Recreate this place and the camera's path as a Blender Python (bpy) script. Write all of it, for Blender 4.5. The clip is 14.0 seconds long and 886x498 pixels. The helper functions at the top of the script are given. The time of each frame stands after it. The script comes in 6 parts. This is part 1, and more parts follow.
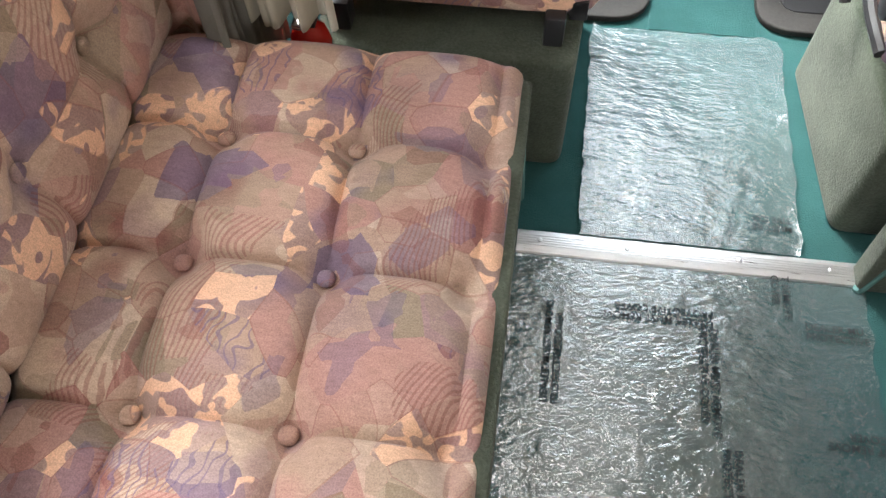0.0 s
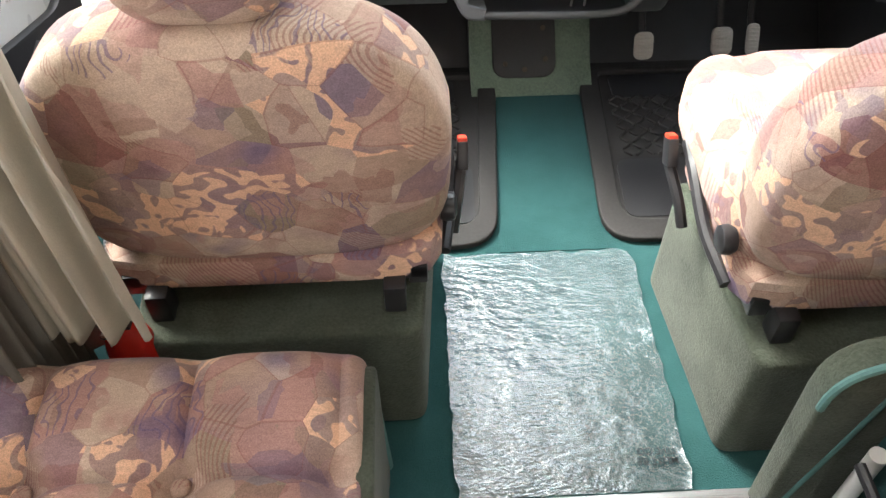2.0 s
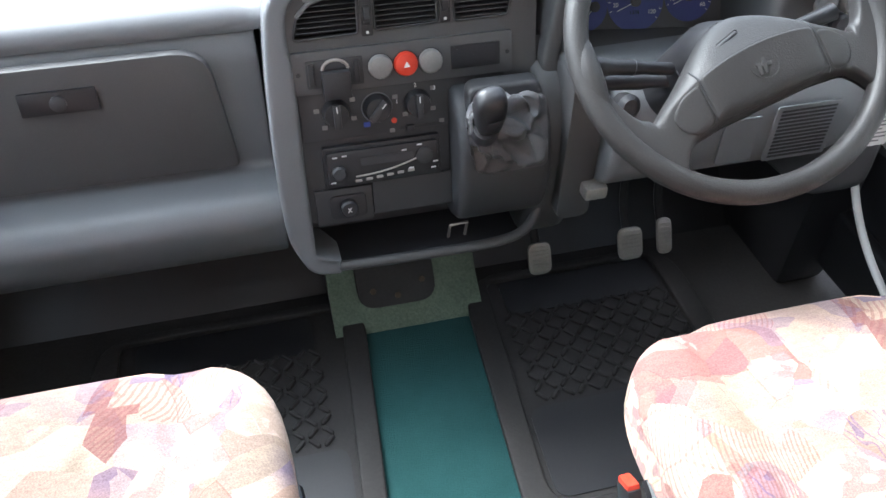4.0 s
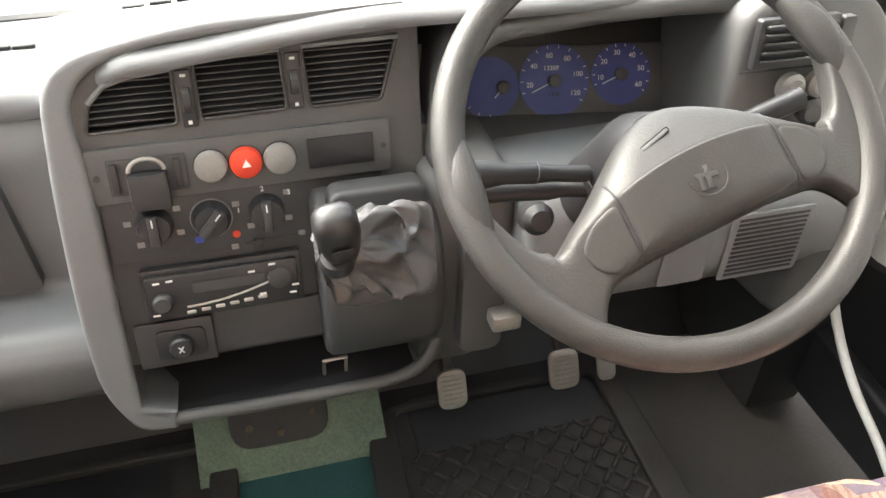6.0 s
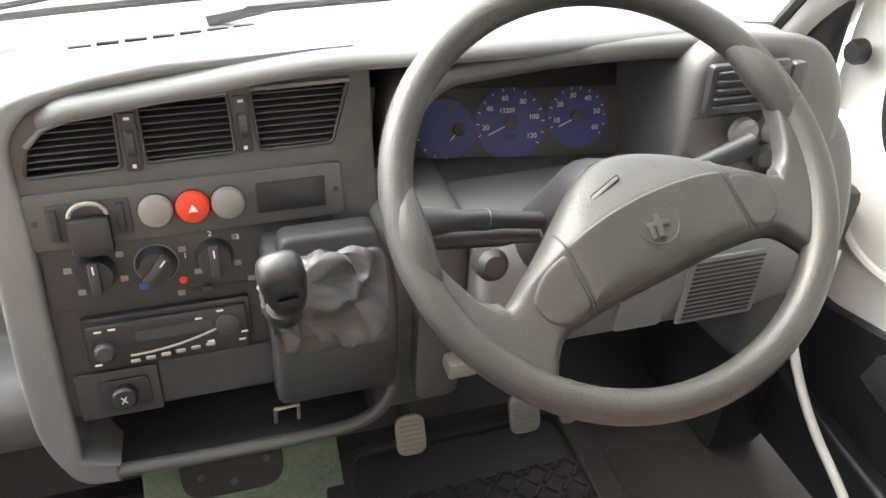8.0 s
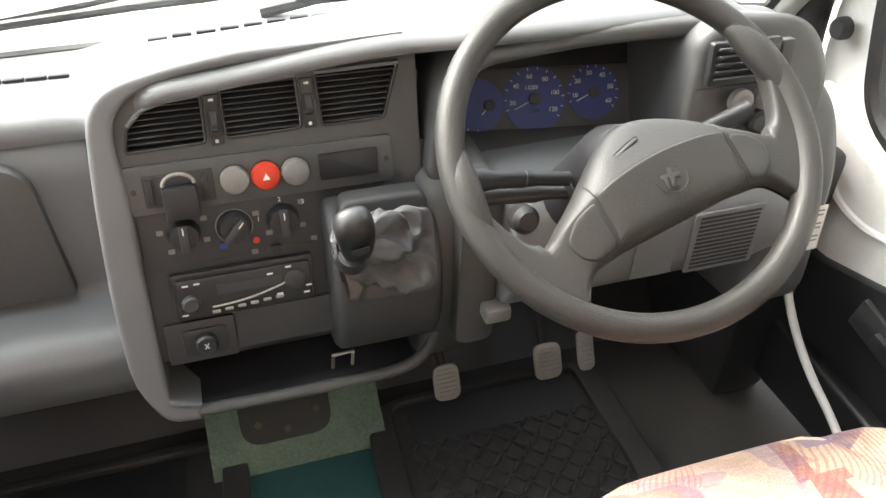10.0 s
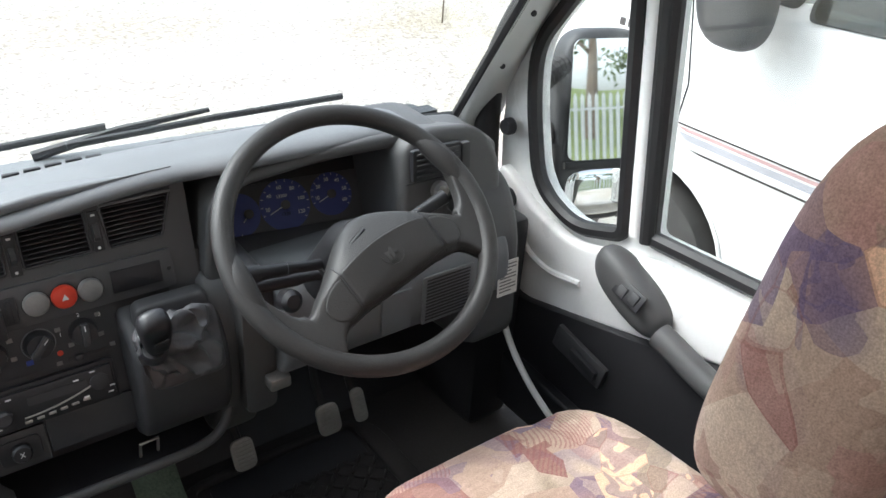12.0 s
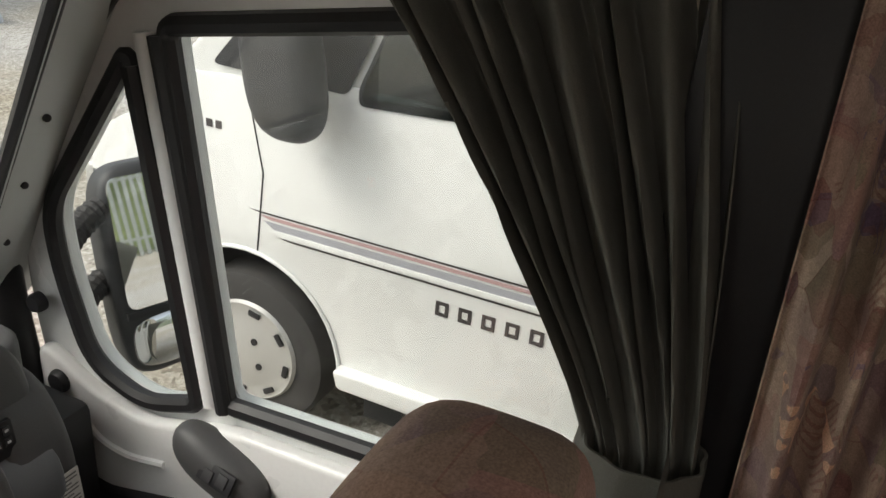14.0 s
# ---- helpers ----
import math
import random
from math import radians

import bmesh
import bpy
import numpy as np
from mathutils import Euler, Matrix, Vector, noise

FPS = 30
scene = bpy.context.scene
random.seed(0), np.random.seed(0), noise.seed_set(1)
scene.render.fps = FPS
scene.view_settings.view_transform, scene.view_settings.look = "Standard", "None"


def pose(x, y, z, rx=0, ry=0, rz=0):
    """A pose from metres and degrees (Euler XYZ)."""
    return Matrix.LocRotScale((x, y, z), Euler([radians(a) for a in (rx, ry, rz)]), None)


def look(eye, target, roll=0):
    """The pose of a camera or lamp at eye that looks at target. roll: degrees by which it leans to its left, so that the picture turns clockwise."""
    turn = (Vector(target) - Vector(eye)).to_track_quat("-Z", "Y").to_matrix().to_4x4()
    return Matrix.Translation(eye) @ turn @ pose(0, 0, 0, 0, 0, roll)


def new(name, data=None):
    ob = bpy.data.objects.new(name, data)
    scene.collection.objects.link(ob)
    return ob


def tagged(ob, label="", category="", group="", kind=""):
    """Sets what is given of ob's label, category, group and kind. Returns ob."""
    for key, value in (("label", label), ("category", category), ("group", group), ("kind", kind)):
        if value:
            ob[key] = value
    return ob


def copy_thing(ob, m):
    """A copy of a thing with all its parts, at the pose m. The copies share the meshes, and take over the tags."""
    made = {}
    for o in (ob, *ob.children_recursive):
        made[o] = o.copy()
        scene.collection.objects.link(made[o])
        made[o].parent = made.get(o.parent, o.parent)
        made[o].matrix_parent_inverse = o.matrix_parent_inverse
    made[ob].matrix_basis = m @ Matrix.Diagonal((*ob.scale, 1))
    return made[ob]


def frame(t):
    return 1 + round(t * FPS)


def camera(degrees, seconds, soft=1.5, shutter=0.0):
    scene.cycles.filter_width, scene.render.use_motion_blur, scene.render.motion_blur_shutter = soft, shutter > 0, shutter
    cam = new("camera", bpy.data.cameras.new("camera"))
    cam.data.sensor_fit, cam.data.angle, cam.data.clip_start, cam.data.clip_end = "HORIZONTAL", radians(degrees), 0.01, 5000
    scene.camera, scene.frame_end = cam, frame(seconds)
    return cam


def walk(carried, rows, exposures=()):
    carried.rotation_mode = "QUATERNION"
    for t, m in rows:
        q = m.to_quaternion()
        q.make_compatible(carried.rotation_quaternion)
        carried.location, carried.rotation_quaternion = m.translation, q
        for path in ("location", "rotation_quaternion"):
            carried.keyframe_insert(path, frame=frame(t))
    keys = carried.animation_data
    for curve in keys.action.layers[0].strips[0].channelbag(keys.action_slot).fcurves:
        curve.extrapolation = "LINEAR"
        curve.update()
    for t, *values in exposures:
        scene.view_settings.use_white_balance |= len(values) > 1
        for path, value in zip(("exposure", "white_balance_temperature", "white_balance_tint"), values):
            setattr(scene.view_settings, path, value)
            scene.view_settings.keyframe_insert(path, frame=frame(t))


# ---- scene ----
cam = camera(58.2, 14.0)
PATH = [
    (0, (-0.306, -0.772, 1.264), (-0.482, 0.242, -0.45), -2.4),
    (0.5, (-0.297, -0.758, 1.27), (-0.361, 0.29, -0.433), 0.0),
    (1, (-0.298, -0.733, 1.288), (-0.241, 0.391, -0.366), 1.6),
    (1.5, (-0.284, -0.676, 1.3), (-0.211, 0.549, -0.279), 0.5),
    (2, (-0.238, -0.535, 1.288), (-0.177, 0.791, -0.207), -0.3),
    (2.5, (-0.185, -0.396, 1.296), (-0.146, 0.958, -0.175), 1.3),
    (3, (-0.169, -0.261, 1.292), (-0.057, 1.099, -0.17), 0.9),
    (3.5, (-0.175, -0.096, 1.28), (0.139, 1.284, -0.133), -0.5),
    (6, (0.058, 0.287, 1.138), (0.513, 1.779, -0.113), 2.1),
    (6.5, (0.076, 0.304, 1.14), (0.536, 1.83, -0.068), 1.8),
    (7, (0.088, 0.307, 1.139), (0.596, 1.829, -0.055), 2.6),
    (9.5, (0.037, 0.27, 1.156), (0.58, 1.79, -0.024), 3.7),
    (10, (-0.008, 0.194, 1.192), (0.524, 1.693, -0.02), 2.3),
    (10.5, (-0.061, 0.116, 1.235), (0.536, 1.574, 0.002), 2.2),
    (11, (-0.096, 0.047, 1.272), (0.651, 1.455, 0.063), 4.3),
    (11.5, (-0.118, 0.006, 1.299), (0.821, 1.358, 0.163), 5.9),
    (12, (-0.113, -0.029, 1.342), (0.974, 1.318, 0.34), 4.6),
    (12.5, (-0.077, -0.043, 1.349), (1.16, 1.234, 0.433), 4.0),
    (13, (0.023, -0.012, 1.383), (1.431, 1.146, 0.56), 4.2),
    (13.5, (0.139, 0.026, 1.413), (1.693, 0.96, 0.571), 4.2),
    (14, (0.156, 0.023, 1.477), (1.821, 0.729, 0.624), 5.2),
]
EXPOSURES = [(0, 3.35, 6300, 9), (0.5, 3.45, 6900, 10), (1, 3.55, 7000, 10), (1.5, 3.45, 6800, 10), (2, 3.2, 6500, 10), (2.5, 3.05, 6100, 9), (3, 2.85, 5850, 9), (3.5, 2.6, 5650, 10), (6, 3.45, 7000, 11), (7, 3.45, 7000, 11), (9.5, 3.1, 7000, 11), (10.5, 3.0, 6600, 10), (11, 2.7, 6300, 10),
             (11.5, 2.2, 6100, 10), (12, 1.75, 6100, 10), (12.5, 1.3, 6200, 10), (13, 1.0, 6500, 10), (13.5, 0.65, 6500, 10), (14, 0.7, 6800, 11)]
walk(cam, [(t, look(eye, target, roll)) for t, eye, target, roll in PATH], EXPOSURES)

# ---- light ----
world = bpy.data.worlds.new("sky")
scene.world = world
world.use_nodes = True
SKY = world.node_tree.nodes.new("ShaderNodeTexSky")
SKY.sky_type = "NISHITA"
SKY.sun_disc = False
SKY.sun_elevation, SKY.sun_rotation = radians(50), radians(-45)
SKY.air_density, SKY.dust_density = 1.0, 4.0
SKYHUE = world.node_tree.nodes.new("ShaderNodeHueSaturation")
SKYHUE.inputs["Saturation"].default_value = 0.35
world.node_tree.links.new(SKY.outputs[0], SKYHUE.inputs["Color"])
world.node_tree.links.new(SKYHUE.outputs[0], world.node_tree.nodes["Background"].inputs[0])
world.node_tree.nodes["Background"].inputs[1].default_value = 0.185
sun = new("sun", bpy.data.lights.new("sun", "SUN"))
sun.data.energy, sun.data.angle, sun.data.color = 0.5, radians(18), (1.0, 0.96, 0.9)
sun.matrix_world = look((-7, 7, 12), (0, 0, 0))

# daylight in the rooflight, plus unseen fill lamps added at side and rear
for name, place, turn, wide, deep, watts in (("rooflight_daylight", (0.0, -0.07, 1.985), (0, 0, 0), 0.5, 0.46, 0.36), ("side_fill_unseen", (-1.10, -0.44, 1.20), (0, -90, 0), 0.46, 0.46, 0.55), ("rear_fill_unseen", (0.0, -2.99, 1.22), (90, 0, 0), 0.96, 0.56, 2.0)):
    lamp = new(name, bpy.data.lights.new(name, "AREA"))
    lamp.data.shape, lamp.data.size, lamp.data.size_y, lamp.data.energy, lamp.data.color = "RECTANGLE", wide, deep, watts, (1.0, 0.93, 0.87)
    lamp.matrix_world = pose(*place, *turn)


# ---- materials ----
def blank(name):
    m = bpy.data.materials.new(name)
    m.use_nodes = True
    return m, m.node_tree, m.node_tree.nodes["Principled BSDF"]


def node(nt, kind, **values):
    n = nt.nodes.new(kind)
    for key, value in values.items():
        n.inputs[key.replace("_", " ")].default_value = value
    return n


def coords(nt, scale=1.0, stretch=(1, 1, 1)):
    tc = nt.nodes.new("ShaderNodeTexCoord")
    mp = nt.nodes.new("ShaderNodeMapping")
    mp.inputs["Scale"].default_value = [scale * k for k in stretch]
    nt.links.new(tc.outputs["Object"], mp.inputs["Vector"])
    return mp.outputs["Vector"]


def noise_of(nt, vec, scale, detail=3.0, rough=0.6):
    n = node(nt, "ShaderNodeTexNoise", Scale=scale, Detail=detail, Roughness=rough)
    nt.links.new(vec, n.inputs["Vector"])
    return n.outputs["Fac"]


def ramp(nt, fac, stops, constant=False):
    r = nt.nodes.new("ShaderNodeValToRGB")
    r.color_ramp.interpolation = "CONSTANT" if constant else "LINEAR"
    while len(r.color_ramp.elements) < len(stops):
        r.color_ramp.elements.new(1.0)
    for e, (p, c) in zip(r.color_ramp.elements, stops):
        e.position = p
        e.color = (*c, 1) if len(c) == 3 else c
    nt.links.new(fac, r.inputs["Fac"])
    return r.outputs["Color"]


def blend(nt, fac, a, b, mode="MIX"):
    m = nt.nodes.new("ShaderNodeMix")
    m.data_type, m.blend_type = "RGBA", mode
    for sock, v in ((m.inputs[0], fac), (m.inputs[6], a), (m.inputs[7], b)):
        if isinstance(v, (int, float)):
            sock.default_value = v
        elif isinstance(v, tuple):
            sock.default_value = (*v, 1)
        else:
            nt.links.new(v, sock)
    return m.outputs[2]


def maths(nt, op, a, b=0.0):
    m = nt.nodes.new("ShaderNodeMath")
    m.operation = op
    for sock, v in ((m.inputs[0], a), (m.inputs[1], b)):
        if isinstance(v, (int, float)):
            sock.default_value = v
        else:
            nt.links.new(v, sock)
    return m.outputs[0]


def bumped(nt, bsdf, height, strength=0.3, distance=0.002):
    b = node(nt, "ShaderNodeBump", Strength=strength, Distance=distance)
    nt.links.new(height, b.inputs["Height"])
    nt.links.new(b.outputs[0], bsdf.inputs["Normal"])


def surface(name, light, dark, rough=0.5, scale=6.0, grain=250.0, bump=0.2, depth=0.001, metal=0.0, spec=0.5, stretch=(1, 1, 1)):
    """A painted, moulded or woven surface: slow and fine colour change, fine relief, uneven gloss."""
    m, nt, bsdf = blank(name)
    v = coords(nt, 1.0, stretch)
    big, fine = noise_of(nt, v, scale, 4.0), noise_of(nt, v, grain, 2.0)
    mixed = maths(nt, "ADD", maths(nt, "MULTIPLY", big, 0.6), maths(nt, "MULTIPLY", fine, 0.4))
    nt.links.new(ramp(nt, mixed, [(0.3, dark), (0.7, light)]), bsdf.inputs["Base Color"])
    nt.links.new(ramp(nt, big, [(0.3, (rough - 0.07,) * 3), (0.7, (min(1, rough + 0.07),) * 3)]), bsdf.inputs["Roughness"])
    bsdf.inputs["Metallic"].default_value = metal
    bsdf.inputs["Specular IOR Level"].default_value = spec
    bumped(nt, bsdf, fine, bump, depth)
    return m


def patchwork(name, gain=1.0):
    """Printed moquette: overlapping angular patches in tan, dusty pink, maroon, violet and sage, with hatching, scribbles and peach sprays."""
    m, nt, bsdf = blank(name)
    v = coords(nt)

    def warped(scale, amount):
        warp = nt.nodes.new("ShaderNodeVectorMath")
        warp.operation = "MULTIPLY_ADD"
        wn = node(nt, "ShaderNodeTexNoise", Scale=scale, Detail=0.0)
        nt.links.new(v, wn.inputs["Vector"])
        nt.links.new(wn.outputs["Color"], warp.inputs[0])
        warp.inputs[1].default_value = (amount, amount, amount)
        nt.links.new(v, warp.inputs[2])
        return warp.outputs[0]

    def cells(vec, scale, metric="EUCLIDEAN"):
        c = node(nt, "ShaderNodeTexVoronoi", Scale=scale, Randomness=1.0)
        c.distance = metric
        nt.links.new(vec, c.inputs["Vector"])
        sep = nt.nodes.new("ShaderNodeSeparateColor")
        nt.links.new(c.outputs["Color"], sep.inputs[0])
        return sep.outputs

    def tone(r, g, b):
        return (r * gain, g * gain, b * gain)

    sand, tan, rose, maroon = tone(0.52, 0.40, 0.315), tone(0.42, 0.295, 0.23), tone(0.42, 0.245, 0.21), tone(0.24, 0.095, 0.085)
    violet, sage, mauve, peach = tone(0.15, 0.115, 0.20), tone(0.285, 0.225, 0.165), tone(0.31, 0.205, 0.205), tone(0.78, 0.50, 0.335)
    wv = warped(6.0, 0.075)
    one, two = cells(wv, 14.5), cells(warped(4.0, 0.10), 10.5, "CHEBYCHEV")
    lit = ramp(nt, one[0], [(0.0, sand), (0.2, tan), (0.36, rose), (0.5, sand), (0.60, mauve), (0.74, tan), (0.92, sage)], True)
    deep = ramp(nt, one[1], [(0.0, mauve), (0.2, sage), (0.30, violet), (0.46, tan), (0.58, maroon), (0.76, rose), (0.9, mauve)], True)
    # each patch is airbrushed from one tone into another
    soft = ramp(nt, noise_of(nt, v, 13.0, 1.0), [(0.46, (0, 0, 0)), (0.74, (0.85, 0.85, 0.85))])
    col = blend(nt, soft, lit, deep)
    over = ramp(nt, two[0], [(0.0, violet), (0.08, tan), (0.30, maroon), (0.40, sand), (0.62, rose), (0.74, sage), (0.86, rose)], True)
    col = blend(nt, maths(nt, "MULTIPLY", maths(nt, "GREATER_THAN", two[1], 0.58), 0.72), col, over)
    # small wedges laid over the larger patches
    three = cells(warped(9.0, 0.05), 21.0, "MANHATTAN")
    wedge = ramp(nt, three[0], [(0.0, maroon), (0.22, violet), (0.40, sand), (0.62, sage), (0.80, rose)], True)
    col = blend(nt, maths(nt, "MULTIPLY", maths(nt, "GREATER_THAN", three[1], 0.74), 0.42), col, wedge)
    # slanting hatch strokes in some patches
    turned = nt.nodes.new("ShaderNodeMapping")
    turned.inputs["Rotation"].default_value = (0.5, 0.4, 0.6)
    nt.links.new(wv, turned.inputs["Vector"])
    wave = node(nt, "ShaderNodeTexWave", Scale=58.0, Distortion=0.9, Detail=1.0)
    nt.links.new(turned.outputs[0], wave.inputs["Vector"])
    hatch = maths(nt, "MULTIPLY", maths(nt, "GREATER_THAN", wave.outputs["Fac"], 0.66), maths(nt, "GREATER_THAN", two[2], 0.84))
    col = blend(nt, maths(nt, "MULTIPLY", hatch, 0.48), col, maroon)
    # peach sprays on a darker ground
    spray = node(nt, "ShaderNodeTexNoise", Scale=27.0, Detail=0.4, Distortion=1.5)
    nt.links.new(v, spray.inputs["Vector"])
    bed = maths(nt, "GREATER_THAN", one[2], 0.80)
    col = blend(nt, maths(nt, "MULTIPLY", bed, 0.55), col, mauve)
    col = blend(nt, maths(nt, "MULTIPLY", maths(nt, "MULTIPLY", ramp(nt, spray.outputs["Fac"], [(0.475, (0, 0, 0)), (0.50, (1, 1, 1))]), 0.85), bed), col, peach)
    # violet scribbles
    zig = node(nt, "ShaderNodeTexWave", Scale=24.0, Distortion=16.0, Detail=1.0)
    nt.links.new(v, zig.inputs["Vector"])
    scribble = maths(nt, "MULTIPLY", maths(nt, "GREATER_THAN", zig.outputs["Fac"], 0.88), maths(nt, "LESS_THAN", one[2], 0.06))
    col = blend(nt, maths(nt, "MULTIPLY", scribble, 0.6), col, violet)
    # printed outlines round some patches
    edge = node(nt, "ShaderNodeTexVoronoi", Scale=14.5, Randomness=1.0)
    edge.feature = "DISTANCE_TO_EDGE"
    nt.links.new(wv, edge.inputs["Vector"])
    col = blend(nt, maths(nt, "MULTIPLY", maths(nt, "LESS_THAN", edge.outputs["Distance"], 0.022), maths(nt, "MULTIPLY", maths(nt, "GREATER_THAN", one[1], 0.62), 0.38)), col, maroon)
    # brushed ink, weave and slow fading
    ink = noise_of(nt, coords(nt, 1.0, (1.0, 3.0, 1.6)), 60.0, 3.0)
    fine, slow = noise_of(nt, v, 520.0, 2.0), noise_of(nt, v, 5.0)
    for fac, lo, hi in ((ink, 0.90, 1.08), (fine, 0.76, 1.18), (slow, 0.88, 1.10)):
        col = blend(nt, 1.0, col, ramp(nt, fac, [(0.3, (lo, lo, lo)), (0.7, (hi, hi, hi))]), "MULTIPLY")
    nt.links.new(col, bsdf.inputs["Base Color"])
    bsdf.inputs["Roughness"].default_value = 0.95
    bsdf.inputs["Specular IOR Level"].default_value = 0.12
    bsdf.inputs["Sheen Weight"].default_value = 0.10
    bumped(nt, bsdf, fine, 0.35, 0.001)
    return m


def pile(name, light, dark, sheen=0.3):
    m = surface(name, light, dark, 0.95, 9.0, 330.0, 0.7, 0.003, spec=0.1)
    m.node_tree.nodes["Principled BSDF"].inputs["Sheen Weight"].default_value = sheen
    return m


def film_material():
    """Clear protective film stuck on the carpet: wrinkled, glossy, slightly milky."""
    m, nt, bsdf = blank("clear_film")
    nt.nodes.remove(bsdf)
    v = coords(nt)
    fine, mid = noise_of(nt, coords(nt, 1.0, (1, 2.0, 1)), 85.0, 2.0, 0.5), noise_of(nt, coords(nt, 1.0, (1, 2.6, 1)), 29.0, 2.0)
    b = node(nt, "ShaderNodeBump", Strength=0.85, Distance=0.0042)
    nt.links.new(maths(nt, "ADD", maths(nt, "MULTIPLY", fine, 0.45), mid), b.inputs["Height"])
    gloss = node(nt, "ShaderNodeBsdfGlossy", Roughness=0.09)
    clear = node(nt, "ShaderNodeBsdfTransparent", Color=(0.88, 0.93, 0.95, 1))
    milk = node(nt, "ShaderNodeBsdfDiffuse", Color=(0.50, 0.68, 0.70, 1))
    fres = node(nt, "ShaderNodeFresnel", IOR=1.55)
    nt.links.new(b.outputs[0], gloss.inputs["Normal"])
    nt.links.new(b.outputs[0], fres.inputs["Normal"])
    low, top = nt.nodes.new("ShaderNodeMixShader"), nt.nodes.new("ShaderNodeMixShader")
    low.inputs[0].default_value = 0.12
    nt.links.new(clear.outputs[0], low.inputs[1])
    nt.links.new(milk.outputs[0], low.inputs[2])
    nt.links.new(maths(nt, "ADD", maths(nt, "MULTIPLY", fres.outputs[0], 1.6), 0.10), top.inputs[0])
    nt.links.new(low.outputs[0], top.inputs[1])
    nt.links.new(gloss.outputs[0], top.inputs[2])
    nt.links.new(top.outputs[0], nt.nodes["Material Output"].inputs[0])
    return m


def glass_material(name, tint=(0.93, 0.96, 0.95)):
    m, nt, bsdf = blank(name)
    nt.nodes.remove(bsdf)
    gloss = node(nt, "ShaderNodeBsdfGlossy", Roughness=0.02)
    clear = node(nt, "ShaderNodeBsdfTransparent", Color=(*tint, 1))
    mix = nt.nodes.new("ShaderNodeMixShader")
    mix.inputs[0].default_value = 0.05
    nt.links.new(clear.outputs[0], mix.inputs[1])
    nt.links.new(gloss.outputs[0], mix.inputs[2])
    nt.links.new(mix.outputs[0], nt.nodes["Material Output"].inputs[0])
    return m


def gravel_material():
    m, nt, bsdf = blank("gravel")
    v = coords(nt)
    vor = node(nt, "ShaderNodeTexVoronoi", Scale=48.0)
    nt.links.new(v, vor.inputs["Vector"])
    sep = nt.nodes.new("ShaderNodeSeparateColor")
    nt.links.new(vor.outputs["Color"], sep.inputs[0])
    col = ramp(nt, sep.outputs[0], [(0.0, (0.24, 0.22, 0.20)), (0.35, (0.38, 0.355, 0.325)), (0.7, (0.47, 0.45, 0.42)), (1.0, (0.58, 0.565, 0.54))])
    slow = noise_of(nt, v, 0.55, 4.0)
    col = blend(nt, 1.0, col, ramp(nt, slow, [(0.32, (0.78, 0.72, 0.60)), (0.62, (1.04, 1.04, 1.04))]), "MULTIPLY")
    nt.links.new(col, bsdf.inputs["Base Color"])
    bsdf.inputs["Roughness"].default_value = 0.92
    bumped(nt, bsdf, vor.outputs["Distance"], 0.8, 0.006)
    return m


FABRIC = patchwork("printed_moquette")
TEAL = pile("teal_carpet", (0.034, 0.102, 0.100), (0.019, 0.066, 0.066), 0.06)
TEAL_LIGHT = pile("pale_green_carpet", (0.20, 0.25, 0.185), (0.07, 0.10, 0.075))
TEAL_LIGHT.node_tree.nodes["Noise Texture.001"].inputs["Scale"].default_value = 170.0
GREEN_PILE = pile("grey_green_velour", (0.100, 0.116, 0.088), (0.038, 0.047, 0.034), 0.12)
GREEN_PILE.node_tree.nodes["Noise Texture.001"].inputs["Scale"].default_value = 210.0
PIPING = surface("teal_piping", (0.10, 0.22, 0.21), (0.06, 0.15, 0.14), 0.7)
FILM = film_material()
INK = surface("film_print", (0.012, 0.022, 0.025), (0.008, 0.015, 0.018), 0.7)
ALU = surface("aluminium_strip", (0.72, 0.72, 0.72), (0.55, 0.55, 0.56), 0.34, 12, 120, 0.15, metal=0.85, stretch=(1, 14, 14))
WHITE_TUBE = surface("white_tube_paint", (0.72, 0.72, 0.70), (0.62, 0.62, 0.60), 0.35)
PLASTIC = surface("grey_dash_plastic", (0.078, 0.078, 0.079), (0.058, 0.058, 0.059), 0.52, 4, 520, 0.35, 0.0007)
PLASTIC_LIGHT = surface("light_grey_dash_plastic", (0.150, 0.156, 0.163), (0.120, 0.126, 0.132), 0.5, 4, 520, 0.35, 0.0007)
PLASTIC_DARK = surface("charcoal_fascia_plastic", (0.040, 0.040, 0.042), (0.031, 0.031, 0.033), 0.52, 5, 480, 0.12, 0.0003)
BLACK = surface("black_plastic", (0.022, 0.022, 0.024), (0.013, 0.013, 0.015), 0.42, 6, 300, 0.2, 0.0005)
RUBBER = surface("black_rubber", (0.045, 0.042, 0.041), (0.027, 0.026, 0.025), 0.6, 7, 160, 0.35, 0.001, spec=0.25)
SEAL = surface("rubber_seal", (0.018, 0.018, 0.019), (0.01, 0.01, 0.011), 0.5, 8, 200, 0.2)
WHEEL_SKIN = surface("grained_wheel_skin", (0.036, 0.035, 0.034), (0.025, 0.0245, 0.024), 0.48, 5, 420, 0.5, 0.0009, spec=0.35)
GAITER = surface("grey_leatherette", (0.085, 0.086, 0.09), (0.055, 0.055, 0.058), 0.34, 9, 300, 0.3, 0.0008)
PAINT = surface("white_body_paint", (0.78, 0.78, 0.765), (0.73, 0.73, 0.715), 0.28, 3, 90, 0.0, 0.0001)
DOOR_PAINT = surface("door_frame_paint", (0.82, 0.83, 0.82), (0.76, 0.77, 0.76), 0.3, 4, 120, 0.06, 0.0004)
